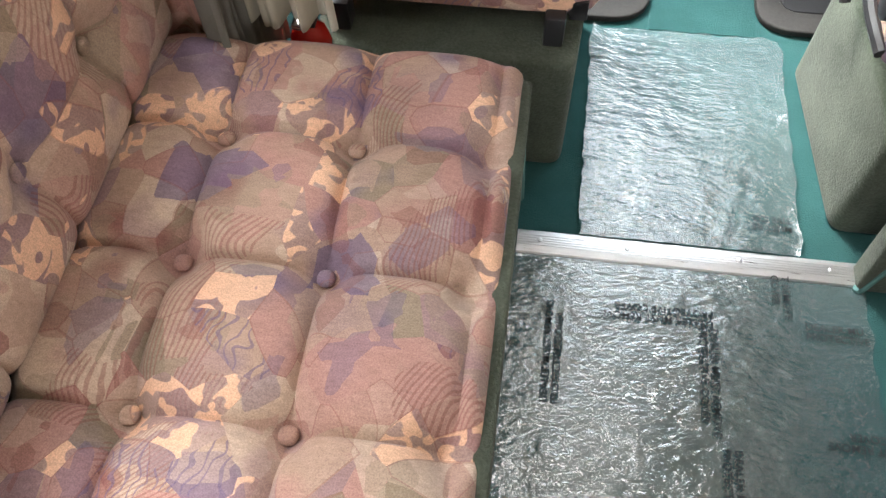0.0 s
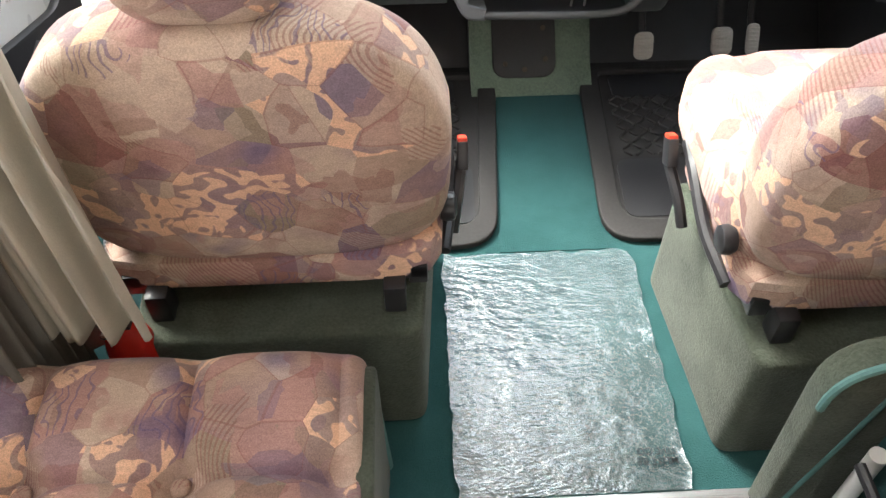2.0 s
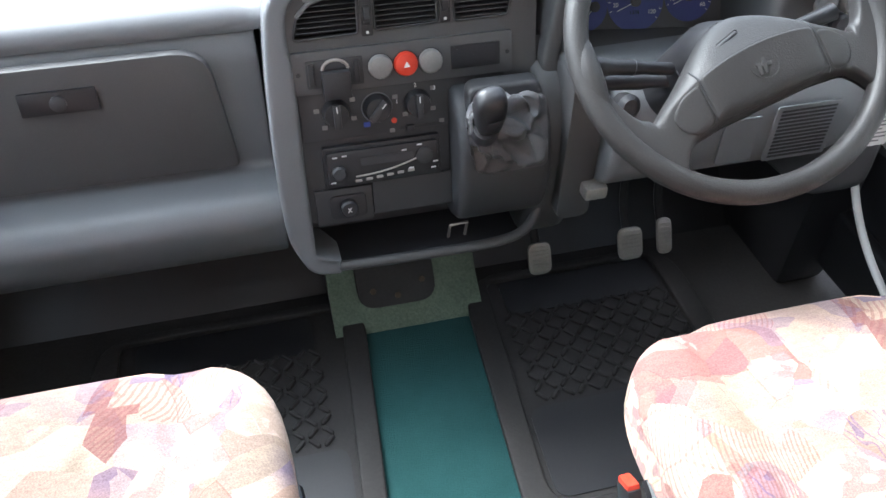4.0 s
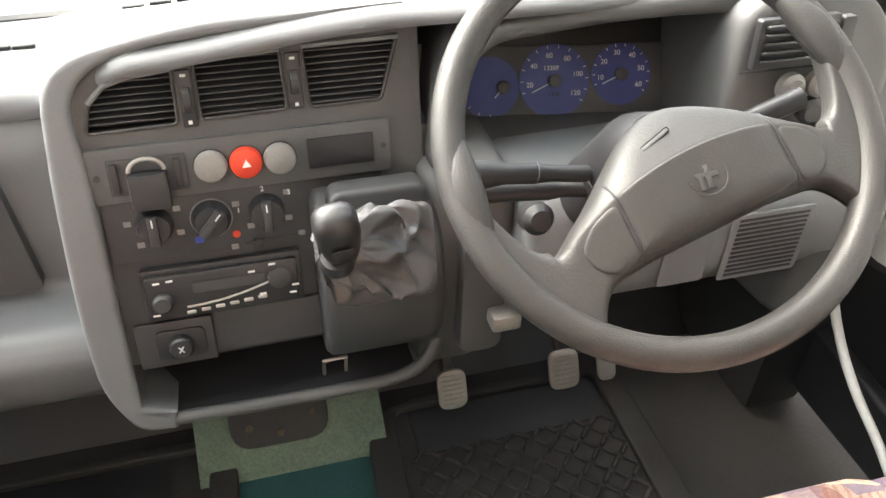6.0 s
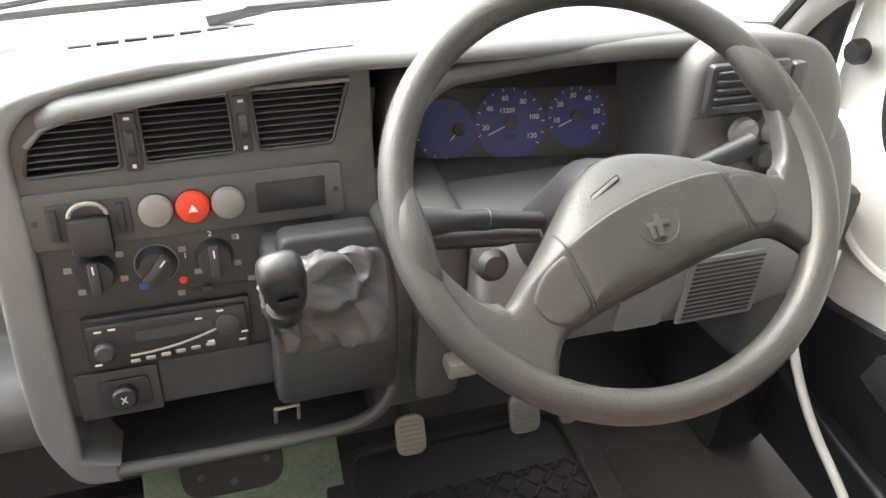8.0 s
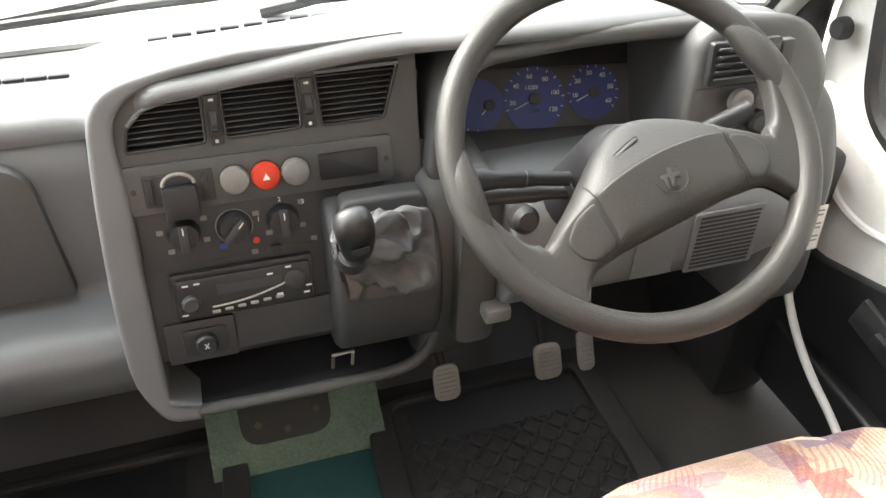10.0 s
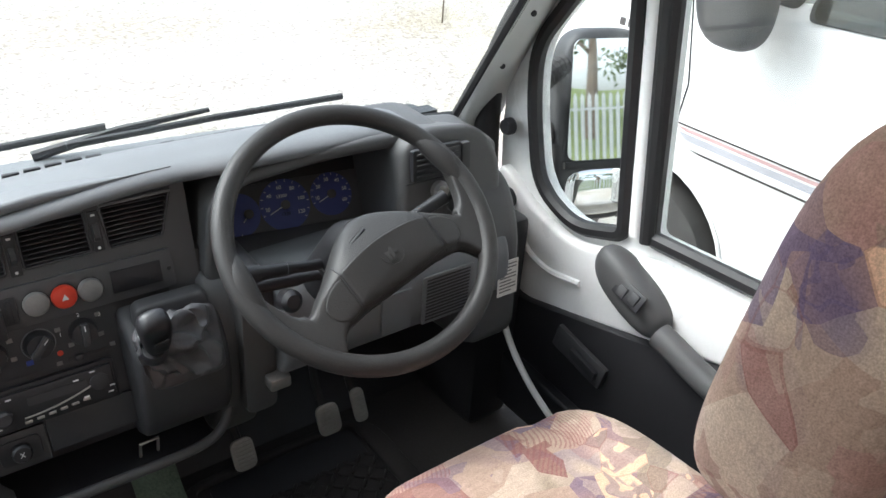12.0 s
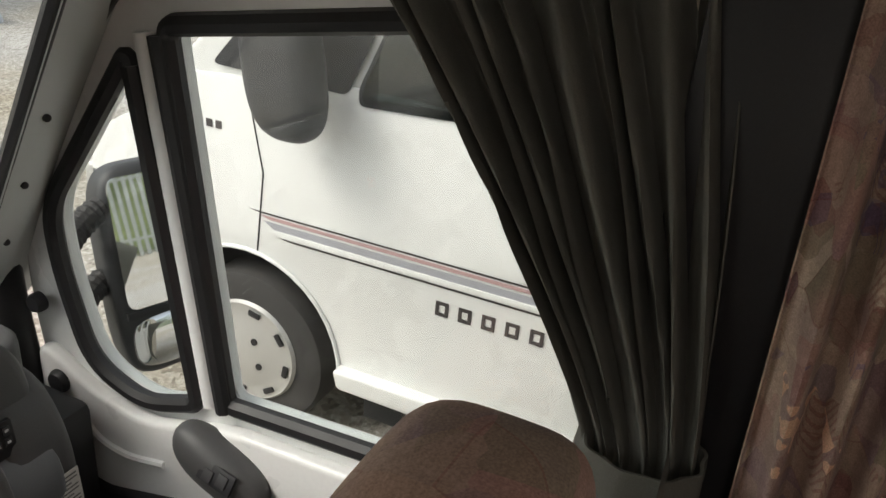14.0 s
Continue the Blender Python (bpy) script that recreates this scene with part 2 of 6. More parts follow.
PILLAR_TRIM = surface("pale_grey_pillar_trim", (0.52, 0.54, 0.53), (0.44, 0.46, 0.45), 0.5, 4, 400, 0.2, 0.0006)
SILVER = surface("silver_pedal_metal", (0.42, 0.40, 0.37), (0.30, 0.285, 0.265), 0.45, 20, 200, 0.3, metal=0.7)
CHROME = surface("chrome", (0.75, 0.75, 0.75), (0.65, 0.65, 0.65), 0.14, 10, 100, 0.05, metal=1.0)
RED = surface("red_plastic", (0.62, 0.05, 0.02), (0.52, 0.035, 0.015), 0.38)
RED_PAINT = surface("red_enamel", (0.50, 0.02, 0.012), (0.42, 0.015, 0.01), 0.25)
BLUE = surface("blue_mark", (0.03, 0.06, 0.30), (0.025, 0.05, 0.24), 0.5)
DIAL = surface("blue_dial", (0.060, 0.075, 0.24), (0.048, 0.060, 0.20), 0.5)
MARK = surface("white_print", (0.70, 0.70, 0.70), (0.62, 0.62, 0.62), 0.6)
BUTTON_GREY = surface("grey_button", (0.21, 0.20, 0.19), (0.16, 0.155, 0.15), 0.5)
SAGE = surface("sage_curtain_cloth", (0.165, 0.163, 0.145), (0.115, 0.114, 0.10), 0.95, 12, 500, 0.5, 0.001, spec=0.1)
CREAM = surface("cream_curtain_lining", (0.52, 0.49, 0.41), (0.40, 0.385, 0.325), 0.9, 10, 500, 0.4, 0.001, spec=0.1)
HEADLINING = surface("beige_headlining", (0.55, 0.50, 0.41), (0.47, 0.43, 0.35), 0.95, 6, 300, 0.5, 0.001, spec=0.1)
WALLBOARD = surface("pale_wallboard", (0.62, 0.56, 0.47), (0.54, 0.49, 0.41), 0.6, 4, 200, 0.1)
CLEAR = glass_material("clear_glass")
TINT = glass_material("smoked_glass", (0.32, 0.38, 0.37))
GRAVEL = gravel_material()
GRASS = surface("rough_grass", (0.16, 0.19, 0.06), (0.07, 0.10, 0.03), 0.95, 1.2, 30, 0.8, 0.02)
LEAF = surface("leaves", (0.10, 0.14, 0.035), (0.04, 0.07, 0.018), 0.75, 3, 40, 0.3)
BARK = surface("bark", (0.13, 0.10, 0.07), (0.07, 0.05, 0.035), 0.9, 8, 60, 0.6, 0.01)
GALV = surface("galvanised_steel", (0.33, 0.35, 0.35), (0.24, 0.26, 0.26), 0.5, 8, 60, 0.1, metal=0.3)
TYRE = surface("tyre_rubber", (0.055, 0.052, 0.05), (0.035, 0.033, 0.032), 0.8, 10, 120, 0.5, 0.002)
HUBCAP = surface("silver_wheel_trim", (0.55, 0.54, 0.52), (0.46, 0.45, 0.43), 0.35, 10, 90, 0.1, metal=0.35)
STOOL = surface("pale_grey_moulded_plastic", (0.60, 0.62, 0.64), (0.52, 0.54, 0.56), 0.45)
PINK = surface("faded_pink_decal", (0.55, 0.36, 0.36), (0.48, 0.31, 0.31), 0.4)
GREYDECAL = surface("silver_grey_decal", (0.42, 0.42, 0.45), (0.36, 0.36, 0.39), 0.35)
DARKDECAL = surface("dark_decal", (0.07, 0.06, 0.06), (0.05, 0.045, 0.045), 0.4)
AMBER = surface("amber_lens", (0.75, 0.30, 0.02), (0.65, 0.25, 0.015), 0.25)
m, nt, bs = blank("mirror_silver")
bs.inputs["Metallic"].default_value, bs.inputs["Roughness"].default_value = 1.0, 0.02
bs.inputs["Base Color"].default_value = (0.85, 0.86, 0.86, 1)
MIRROR = m
PAPER = surface("white_paper_label", (0.72, 0.70, 0.66), (0.64, 0.62, 0.58), 0.7)
OPAL = glass_material("opal_rooflight", (0.75, 0.75, 0.72))
UNDER = surface("dark_underfloor_and_shade", (0.03, 0.03, 0.03), (0.02, 0.02, 0.02), 0.9)


# ---- building helpers ----
def thing(name, label, category, at=(0, 0, 0), group="", kind=""):
    ob = new(name)
    ob.empty_display_size = 0.1
    ob.location = at
    return tagged(ob, label, category, group, kind)


def finish(name, bm, mat, sharp=38):
    if sharp < 180:
        bmesh.ops.recalc_face_normals(bm, faces=bm.faces)
    for f in bm.faces:
        f.smooth = True
    for e in bm.edges:
        if len(e.link_faces) == 2:
            e.smooth = e.calc_face_angle(0) < radians(sharp)
    me = bpy.data.meshes.new(name)
    bm.to_mesh(me)
    bm.free()
    me.materials.append(mat)
    return new(name, me)


def part(name, bm, mat, parent=None, label="", sharp=38):
    ob = finish(name, bm, mat, sharp)
    if parent:
        ob.parent = parent
        if parent.type == "EMPTY":
            ob.matrix_parent_inverse = Matrix.Translation(parent.location).inverted()
    return tagged(ob, label)


def setting(name, bm, mat, label, category, sharp=38):
    return tagged(finish(name, bm, mat, sharp), label, category, kind="structure")


def solo(name, bm, mat, label, category, group="", sharp=38):
    return tagged(finish(name, bm, mat, sharp), label, category, group)


def join(*bms):
    out = bmesh.new()
    for b in bms:
        me = bpy.data.meshes.new("tmp")
        b.to_mesh(me)
        b.free()
        out.from_mesh(me)
        bpy.data.meshes.remove(me)
    return out


def moved(bm, m):
    bmesh.ops.transform(bm, matrix=m, verts=bm.verts)
    return bm


def block(x0, x1, y0, y1, z0, z1, bevel=0.004, seg=2):
    bm = bmesh.new()
    bmesh.ops.create_cube(bm, size=1)
    bmesh.ops.transform(bm, matrix=Matrix.Translation(((x0 + x1) / 2, (y0 + y1) / 2, (z0 + z1) / 2)) @ Matrix.Diagonal((x1 - x0, y1 - y0, z1 - z0, 1)), verts=bm.verts)
    if bevel:
        bmesh.ops.bevel(bm, geom=bm.edges[:], offset=bevel, segments=seg, profile=0.6, affect="EDGES")
    return bm


def rounded(points, radius, seg=5):
    """A closed outline with each corner rounded; radius is one value or one for each corner."""
    out, n = [], len(points)
    for i, p in enumerate(points):
        r = radius[i] if isinstance(radius, (list, tuple)) else radius
        p, a, b = Vector(p), Vector(points[i - 1]), Vector(points[(i + 1) % n])
        r = min(r, 0.48 * (a - p).length, 0.48 * (b - p).length)
        if r <= 0:
            out.append(p)
            continue
        s, e = p + (a - p).normalized() * r, p + (b - p).normalized() * r
        for k in range(seg + 1):
            t = k / seg
            out.append(s * (1 - t) ** 2 + p * 2 * t * (1 - t) + e * t ** 2)
    return [tuple(q) for q in out]


def extrude_outline(points, lift, thick, bevel=0.0, seg=2, holes=(), concave=False):
    """An outline in 2D, with holes, made solid. lift(a, b, c) gives the place of (a, b) at depth c."""
    bm = bmesh.new()
    edges = []
    for loop in (points, *holes):
        vs = [bm.verts.new((p[0], p[1], 0)) for p in loop]
        edges += [bm.edges.new((vs[i], vs[(i + 1) % len(vs)])) for i in range(len(vs))]
    if holes or concave:
        bmesh.ops.triangle_fill(bm, use_beauty=True, use_dissolve=False, edges=edges, normal=(0, 0, 1))
    else:
        bmesh.ops.contextual_create(bm, geom=edges)
    faces = bm.faces[:]
    got = bmesh.ops.extrude_face_region(bm, geom=faces)
    top = [g for g in got["geom"] if isinstance(g, bmesh.types.BMVert)]
    bmesh.ops.translate(bm, vec=(0, 0, thick), verts=top)
    bmesh.ops.recalc_face_normals(bm, faces=bm.faces)
    if bevel:
        rim = [e for e in bm.edges if len(e.link_faces) == 2 and e.calc_face_angle(0) > radians(60) and abs(e.verts[0].co.z - e.verts[1].co.z) < 1e-6]
        bmesh.ops.bevel(bm, geom=rim, offset=bevel, segments=seg, profile=0.6, affect="EDGES")
    for v in bm.verts:
        v.co = lift(v.co.x, v.co.y, v.co.z)
    return bm


def along_x(x0):
    return lambda a, b, c: Vector((x0 + c, a, b))


def along_y(y0):
    return lambda a, b, c: Vector((a, y0 + c, b))


def along_z(z0):
    return lambda a, b, c: Vector((a, b, z0 + c))


def tube(points, radius, n=10, cap=True):
    """A round bar along points; radius is one value or one for each point."""
    bm = bmesh.new()
    pts = [Vector(p) for p in points]
    rings, prev = [], None
    for i, p in enumerate(pts):
        d = (pts[min(i + 1, len(pts) - 1)] - pts[max(i - 1, 0)]).normalized()
        side = prev - d * prev.dot(d) if prev else d.orthogonal()
        side.normalize()
        prev = side
        up = d.cross(side)
        r = radius[i] if isinstance(radius, (list, tuple)) else radius
        rings.append([bm.verts.new(p + (side * math.cos(2 * math.pi * k / n) + up * math.sin(2 * math.pi * k / n)) * r) for k in range(n)])
    for a, b in zip(rings, rings[1:]):
        for k in range(n):
            bm.faces.new((a[k], a[(k + 1) % n], b[(k + 1) % n], b[k]))
    if cap:
        bm.faces.new(rings[0][::-1])
        bm.faces.new(rings[-1])
    return bm


def curve_points(points, steps=6):
    """A smooth run of points through the given ones."""
    p = [Vector(q) for q in points]
    p = [2 * p[0] - p[1], *p, 2 * p[-1] - p[-2]]
    out = []
    for i in range(1, len(p) - 2):
        for k in range(steps):
            t = k / steps
            out.append(0.5 * (2 * p[i] + (p[i + 1] - p[i - 1]) * t + (2 * p[i - 1] - 5 * p[i] + 4 * p[i + 1] - p[i + 2]) * t * t + (3 * p[i] - p[i - 1] - 3 * p[i + 1] + p[i + 2]) * t ** 3))
    return out + [p[-2]]


def lathe(profile, n=24, m=None):
    """Radius and height pairs turned about z."""
    bm = bmesh.new()
    rings = [[bm.verts.new((r * math.cos(2 * math.pi * k / n), r * math.sin(2 * math.pi * k / n), z)) for k in range(n)] for r, z in profile]
    for a, b in zip(rings, rings[1:]):
        for k in range(n):
            bm.faces.new((a[k], a[(k + 1) % n], b[(k + 1) % n], b[k]))
    bm.faces.new(rings[0][::-1])
    bm.faces.new(rings[-1])
    return moved(bm, m) if m else bm


def sheet(fn, nu, nv, thick=0.0):
    """A surface from fn(u, v), u and v from 0 to 1, given a thickness."""
    bm = bmesh.new()
    vs = [[bm.verts.new(fn(i / nu, j / nv)) for j in range(nv + 1)] for i in range(nu + 1)]
    for i in range(nu):
        for j in range(nv):
            bm.faces.new((vs[i][j], vs[i + 1][j], vs[i + 1][j + 1], vs[i][j + 1]))
    if thick:
        bmesh.ops.recalc_face_normals(bm, faces=bm.faces)
        bmesh.ops.solidify(bm, geom=bm.faces[:], thickness=thick)
    return bm


def pillow(cx, cy, cz, sx, sy, sz, power=4.0, n=28, shape=None):
    """A padded block: a rounded box of half sizes sx, sy, sz; shape(x, y, z) may move its points, given in -1 to 1 over the box."""
    bm = bmesh.new()
    bmesh.ops.create_cube(bm, size=2)
    bmesh.ops.subdivide_edges(bm, edges=bm.edges[:], cuts=n // 2, use_grid_fill=True)
    for v in bm.verts:
        c = v.co
        k = (abs(c.x) ** power + abs(c.y) ** power + abs(c.z) ** power) ** (-1 / power)
        big = max(abs(c.x), abs(c.y), abs(c.z))
        q = c * k * big
        dx, dy, dz = shape(q.x, q.y, q.z) if shape else (0, 0, 0)
        v.co = Vector((cx + q.x * sx + dx, cy + q.y * sy + dy, cz + q.z * sz + dz))
    return bm


def reorigin(ob, vec):
    """Moves an object's origin by vec, so that its print falls differently."""
    ob.data.transform(Matrix.Translation(vec).inverted())
    ob.location = ob.location + Vector(vec)
    return ob


def lettering(text, size, m, mat, parent, name="lettering"):
    """Raised print in the built-in font."""
    cu = bpy.data.curves.new(name, "FONT")
    cu.body, cu.size, cu.extrude, cu.offset = text, size, 0.0003, size * 0.006
    tmp = bpy.data.objects.new(name, cu)
    scene.collection.objects.link(tmp)
    bpy.context.view_layer.update()
    me = bpy.data.meshes.new_from_object(tmp.evaluated_get(bpy.context.evaluated_depsgraph_get()))
    bpy.data.objects.remove(tmp)
    me.transform(m)
    me.materials.clear()
    me.materials.append(mat)
    ob = new(name, me)
    ob.parent = parent
    if parent.type == "EMPTY":
        ob.matrix_parent_inverse = Matrix.Translation(parent.location).inverted()
    return ob


# ---- outside ----
GROUND = -0.58
setting("ground", block(-400, 400, -400, 400, GROUND - 0.5, GROUND, 0), GRAVEL, "pale grey-beige gravel yard of small stones", "ground")

# ---- shell of the motorhome ----
setting("floor", block(-1.06, 1.06, -3.0, 1.50, -0.05, 0.0, 0), TEAL, "teal short-pile carpet floor of the motorhome", "floor")
setting("underfloor", block(-1.02, 1.02, -3.0, 1.48, -0.2, -0.052, 0), UNDER, "dark underside below the cab floor", "floor")
# invented opening in the rear wall for the added fill lamp
rear_hole = rounded([(-0.50, 0.92), (0.50, 0.92), (0.50, 1.52), (-0.50, 1.52)], 0.08)
setting("wall_rear", extrude_outline([(-1.14, -0.1), (1.14, -0.1), (1.14, 2.0), (-1.14, 2.0)], along_y(-3.06), 0.06, holes=[rear_hole]), WALLBOARD, "plain pale wallboard at the rear", "wall")
# invented opening in the left wall, holding the side fill lamp
hole = rounded([(-0.70, 0.95), (-0.18, 0.95), (-0.18, 1.45), (-0.70, 1.45)], 0.08)
for name, x0, cut in (("wall_left", -1.14, [hole]), ("wall_right", 1.08, ())):
    setting(name, extrude_outline([(-3.0, -0.1), (-0.12, -0.1), (-0.12, 2.0), (-3.0, 2.0)], along_x(x0), 0.06, holes=cut), WALLBOARD, "pale wallboard side wall of the living area", "wall")
roof_hole = rounded([(-0.27, -0.32), (0.27, -0.32), (0.27, 0.18), (-0.27, 0.18)], 0.05)
setting("ceiling", extrude_outline([(-1.14, -3.06), (1.14, -3.06), (1.14, 0.72), (-1.14, 0.72)], along_z(1.95), 0.05, holes=[roof_hole]), HEADLINING, "beige carpet-lined ceiling with a rooflight", "ceiling")
# added pane that closes the invented rear opening
rear_pane = setting("rear_fill_pane", extrude_outline(rear_hole, along_y(-3.035), 0.004), OPAL, "unseen pale pane added over the rear fill lamp", "window")
rear_pane.visible_shadow = False
pane = setting("window_3", extrude_outline(roof_hole, along_z(1.99), 0.004), OPAL, "opal rooflight pane in the ceiling", "window")
pane.visible_shadow = False
# the luton front above the cab
setting("wall_front", block(-1.14, 1.14, 0.66, 0.72, 1.44, 1.95, 0.01), HEADLINING, "beige lined panel above the cab opening", "wall")
setting("wall_over_doors", join(block(1.03, 1.14, -0.12, 0.66, 1.37, 1.95, 0), block(-1.14, -0.97, -0.12, 0.66, 1.37, 1.95, 0)), HEADLINING, "beige lined panels above the cab doors", "wall")
setting("cab_header", extrude_outline([(0.63, 1.40), (0.72, 1.40), (0.80, 1.365), (0.80, 1.41), (0.72, 1.47), (0.63, 1.47)], along_x(-0.98), 2.02), HEADLINING, "pale cab headlining above the windscreen", "ceiling")

# windscreen, raked
def screen_y(z):
    return 1.37 - (z - 0.70) / 1.19


def windscreen(u, v):
    z = 0.66 + 0.76 * v
    half = 0.90 - 0.17 * v
    x = 0.07 + (2 * u - 1) * half
    return Vector((x, screen_y(z) + 0.03 - 0.10 * ((x - 0.07) / 0.9) ** 2, z))


ws = setting("window_1", sheet(windscreen, 16, 8, 0.005), CLEAR, "large raked windscreen of the cab", "window")
ws.visible_shadow = False
base = [windscreen(i / 20, 0.06) + Vector((0, -0.005, 0.0)) for i in range(21)]
setting("windscreen_seal", tube(base, 0.012, 8), SEAL, "black rubber seal at the foot of the windscreen", "trim")
for side in (0, 1):
    edge = [windscreen(side, v / 10) + Vector((0, -0.004, 0)) for v in range(11)]
    setting("windscreen_seal_side", tube(edge, 0.012, 8), SEAL, "black rubber seal down the windscreen edge", "trim")


def pillar(s):
    """Windscreen pillar trim; s is 1 at the driver's side and -1 opposite."""
    bm = bmesh.new()
    rings = []
    for k in range(9):
        v = k / 8
        a = windscreen(1 if s > 0 else 0, v)
        o = Vector((0.07 + s * (0.99 - 0.03 * v), 1.285 - 0.44 * v ** 1.15, 0.66 + 0.76 * v))
        mid = (a + o) / 2 + Vector((-s * 0.035, -0.03, 0))
        rings.append([bm.verts.new(q) for q in (a + Vector((0, 0.012, 0)), a + Vector((-s * 0.004, -0.02, 0)), mid, o + Vector((-s * 0.02, -0.015, 0)), o + Vector((s * 0.05, 0.03, 0)), (a + o) / 2 + Vector((s * 0.06, 0.06, 0)))])
    for p, q in zip(rings, rings[1:]):
        for i in range(6):
            bm.faces.new((p[i], p[(i + 1) % 6], q[(i + 1) % 6], q[i]))
    bm.faces.new(rings[0])
    bm.faces.new(rings[-1][::-1])
    bmesh.ops.bevel(bm, geom=[e for e in bm.edges if len(e.link_faces) == 2 and e.calc_face_angle(0) > 0.4], offset=0.006, segments=2, profile=0.5, affect="EDGES")
    return bm


trim = setting("pillar_trim", pillar(1), PILLAR_TRIM, "pale grey moulded windscreen pillar trim with screw caps", "trim", 50)
setting("pillar_trim_left", pillar(-1), PILLAR_TRIM, "pale grey moulded windscreen pillar trim", "trim", 50)
for z in (0.86, 0.99, 1.12):
    v = (z - 0.66) / 0.76
    a, o = windscreen(1, v), Vector((0.07 + 0.99 - 0.03 * v, 1.285 - 0.44 * v ** 1.15, z))
    c = a.lerp(o, 0.35) + Vector((-0.012, -0.028, 0))
    part("screw_cap", lathe([(0.006, 0), (0.006, 0.003), (0.004, 0.005)], 12, look(c, c + Vector((0.3, 0.9, 0))) @ pose(0, 0, -0.002)), BLACK, trim)


# ---- cab doors ----
def cab_door(s, label, name):
    """A cab door with its pressed white frame, two windows and dark lower card. s: 1 right, -1 left."""
    cx = 0.07 if s > 0 else -0.08
    X = lambda d: cx + s * d
    door = thing(name, label, "door", (X(1.0), 0.6, 0.0), kind="structure")

    def lift(d):
        return lambda a, b, c: Vector((X(d + c), a, b))

    quarter = rounded([(0.93, 1.20), (1.145, 0.90), (1.135, 0.78), (1.085, 0.60), (0.96, 0.555), (0.835, 0.60)], [0.02, 0.06, 0.06, 0.09, 0.05, 0.02], 6)
    main = rounded([(0.853, 1.25), (0.35, 1.33), (0.14, 1.335), (0.14, 0.66), (0.30, 0.648), (0.772, 0.622)], [0.02, 0.1, 0.06, 0.05, 0.0, 0.02], 6)
    outer = rounded([(0.955, 1.325), (1.215, 0.92), (1.235, 0.72), (1.19, 0.36), (1.16, 0.10), (-0.13, 0.10), (-0.13, 1.40), (0.50, 1.385)], [0.08, 0.1, 0.1, 0.08, 0.1, 0.06, 0.06, 0.1], 6)
    part("frame", extrude_outline(outer, lift(0.975), 0.045, 0.008, 3, [quarter, main]), DOOR_PAINT, door, "white painted pressed-steel door frame", 50)
    for loop, nm in ((quarter, "quarter_seal"), (main, "window_seal")):
        pts = [Vector((X(0.972), a, b)) for a, b in loop]
        part(nm, tube(pts + [pts[0]], 0.017, 8), SEAL, door, "black rubber window seal")
    for loop, nm in ((quarter, "quarter_glass"), (main, "window_glass")):
        g = part(nm, extrude_outline(loop, lift(0.995), 0.004), CLEAR, door, "clear side glass")
        g.visible_shadow = False
    # black channel between the two windows
    post = [Vector((X(0.968), 0.893 - 0.092 * t, 1.235 - 0.62 * t)) for t in [i / 6 for i in range(7)]]
    part("post", tube(post, 0.017, 10), DOOR_PAINT, door, "white painted post beside the quarter window")
    part("post_channel", tube([p + Vector((-s * 0.006, -0.030, 0.0)) for p in post], 0.015, 8), SEAL, door, "black rubber glass channel")
    # pressed sill ledge with its long dimple
    ledge = extrude_outline(rounded([(1.20, 0.63), (1.20, 0.40), (1.06, 0.315), (0.80, 0.40), (0.45, 0.50), (-0.10, 0.52), (-0.10, 0.615), (0.74, 0.59), (0.80, 0.575), (0.95, 0.53), (1.08, 0.56)], 0.05, 5), lift(0.945), 0.032, 0.012, 3)
    part("ledge", ledge, DOOR_PAINT, door, "white painted pressed ledge below the windows", 60)
    part("dimple", tube(curve_points([Vector((X(0.944), y, z)) for y, z in ((1.10, 0.50), (1.06, 0.455), (0.99, 0.44), (0.90, 0.455))]), 0.008, 8), DOOR_PAINT, door, "pressed bead in the ledge")
    card = extrude_outline(rounded([(1.20, 0.42), (1.07, 0.335), (0.82, 0.40), (0.45, 0.50), (-0.10, 0.53), (-0.10, 0.04), (1.16, 0.04)], 0.05, 5), lift(0.925), 0.03, 0.008, 2)
    part("door_card", card, BLACK, door, "black moulded lower door card", 50)
    rib = part("pocket", extrude_outline(rounded([(1.10, 0.20), (0.30, 0.14), (0.30, 0.05), (1.10, 0.05)], 0.04), lift(0.895), 0.035, 0.01, 3), BLACK, door, "black moulded door pocket", 50)
    # grab handle pod with the window switches
    pod = pillow(0, 0, 0, 0.040, 0.100, 0.048, 2.6, 20, lambda x, y, z: (0, 0, 0.02 * y))
    pod = part("pull_pod", moved(pod, Matrix.Translation((X(0.93), 0.755, 0.525)) @ pose(0, 0, 0, 12, 0, 0)), PLASTIC, door, "grey moulded pull handle pod")
    bar = tube(curve_points([Vector((X(0.905), y, z)) for y, z in ((0.66, 0.49), (0.50, 0.45), (0.32, 0.43), (0.20, 0.44))]), 0.026, 12)
    part("armrest", bar, PLASTIC, door, "grey padded door pull")
    part("switch_plate", moved(block(-0.004, 0.004, -0.036, 0.036, -0.018, 0.018, 0.003), Matrix.Translation((X(0.893), 0.735, 0.540)) @ pose(0, 0, 0, 10, s * 28, 0)), BLACK, pod)
    for dy in (-0.015, 0.015):
        part("switch", moved(block(-0.004, 0.004, -0.010, 0.010, -0.011, 0.011, 0.002), Matrix.Translation((X(0.889), 0.735 + dy, 0.540)) @ pose(0, 0, 0, 10, s * 28, 0)), PLASTIC_DARK, pod)
    rec = part("handle_recess", moved(block(-0.008, 0.008, -0.075, 0.075, -0.030, 0.030, 0.006), Matrix.Translation((X(0.922), 0.845, 0.31)) @ pose(0, 0, 0, 12, 0, 0)), PLASTIC_DARK, door, "dark inner door handle surround")
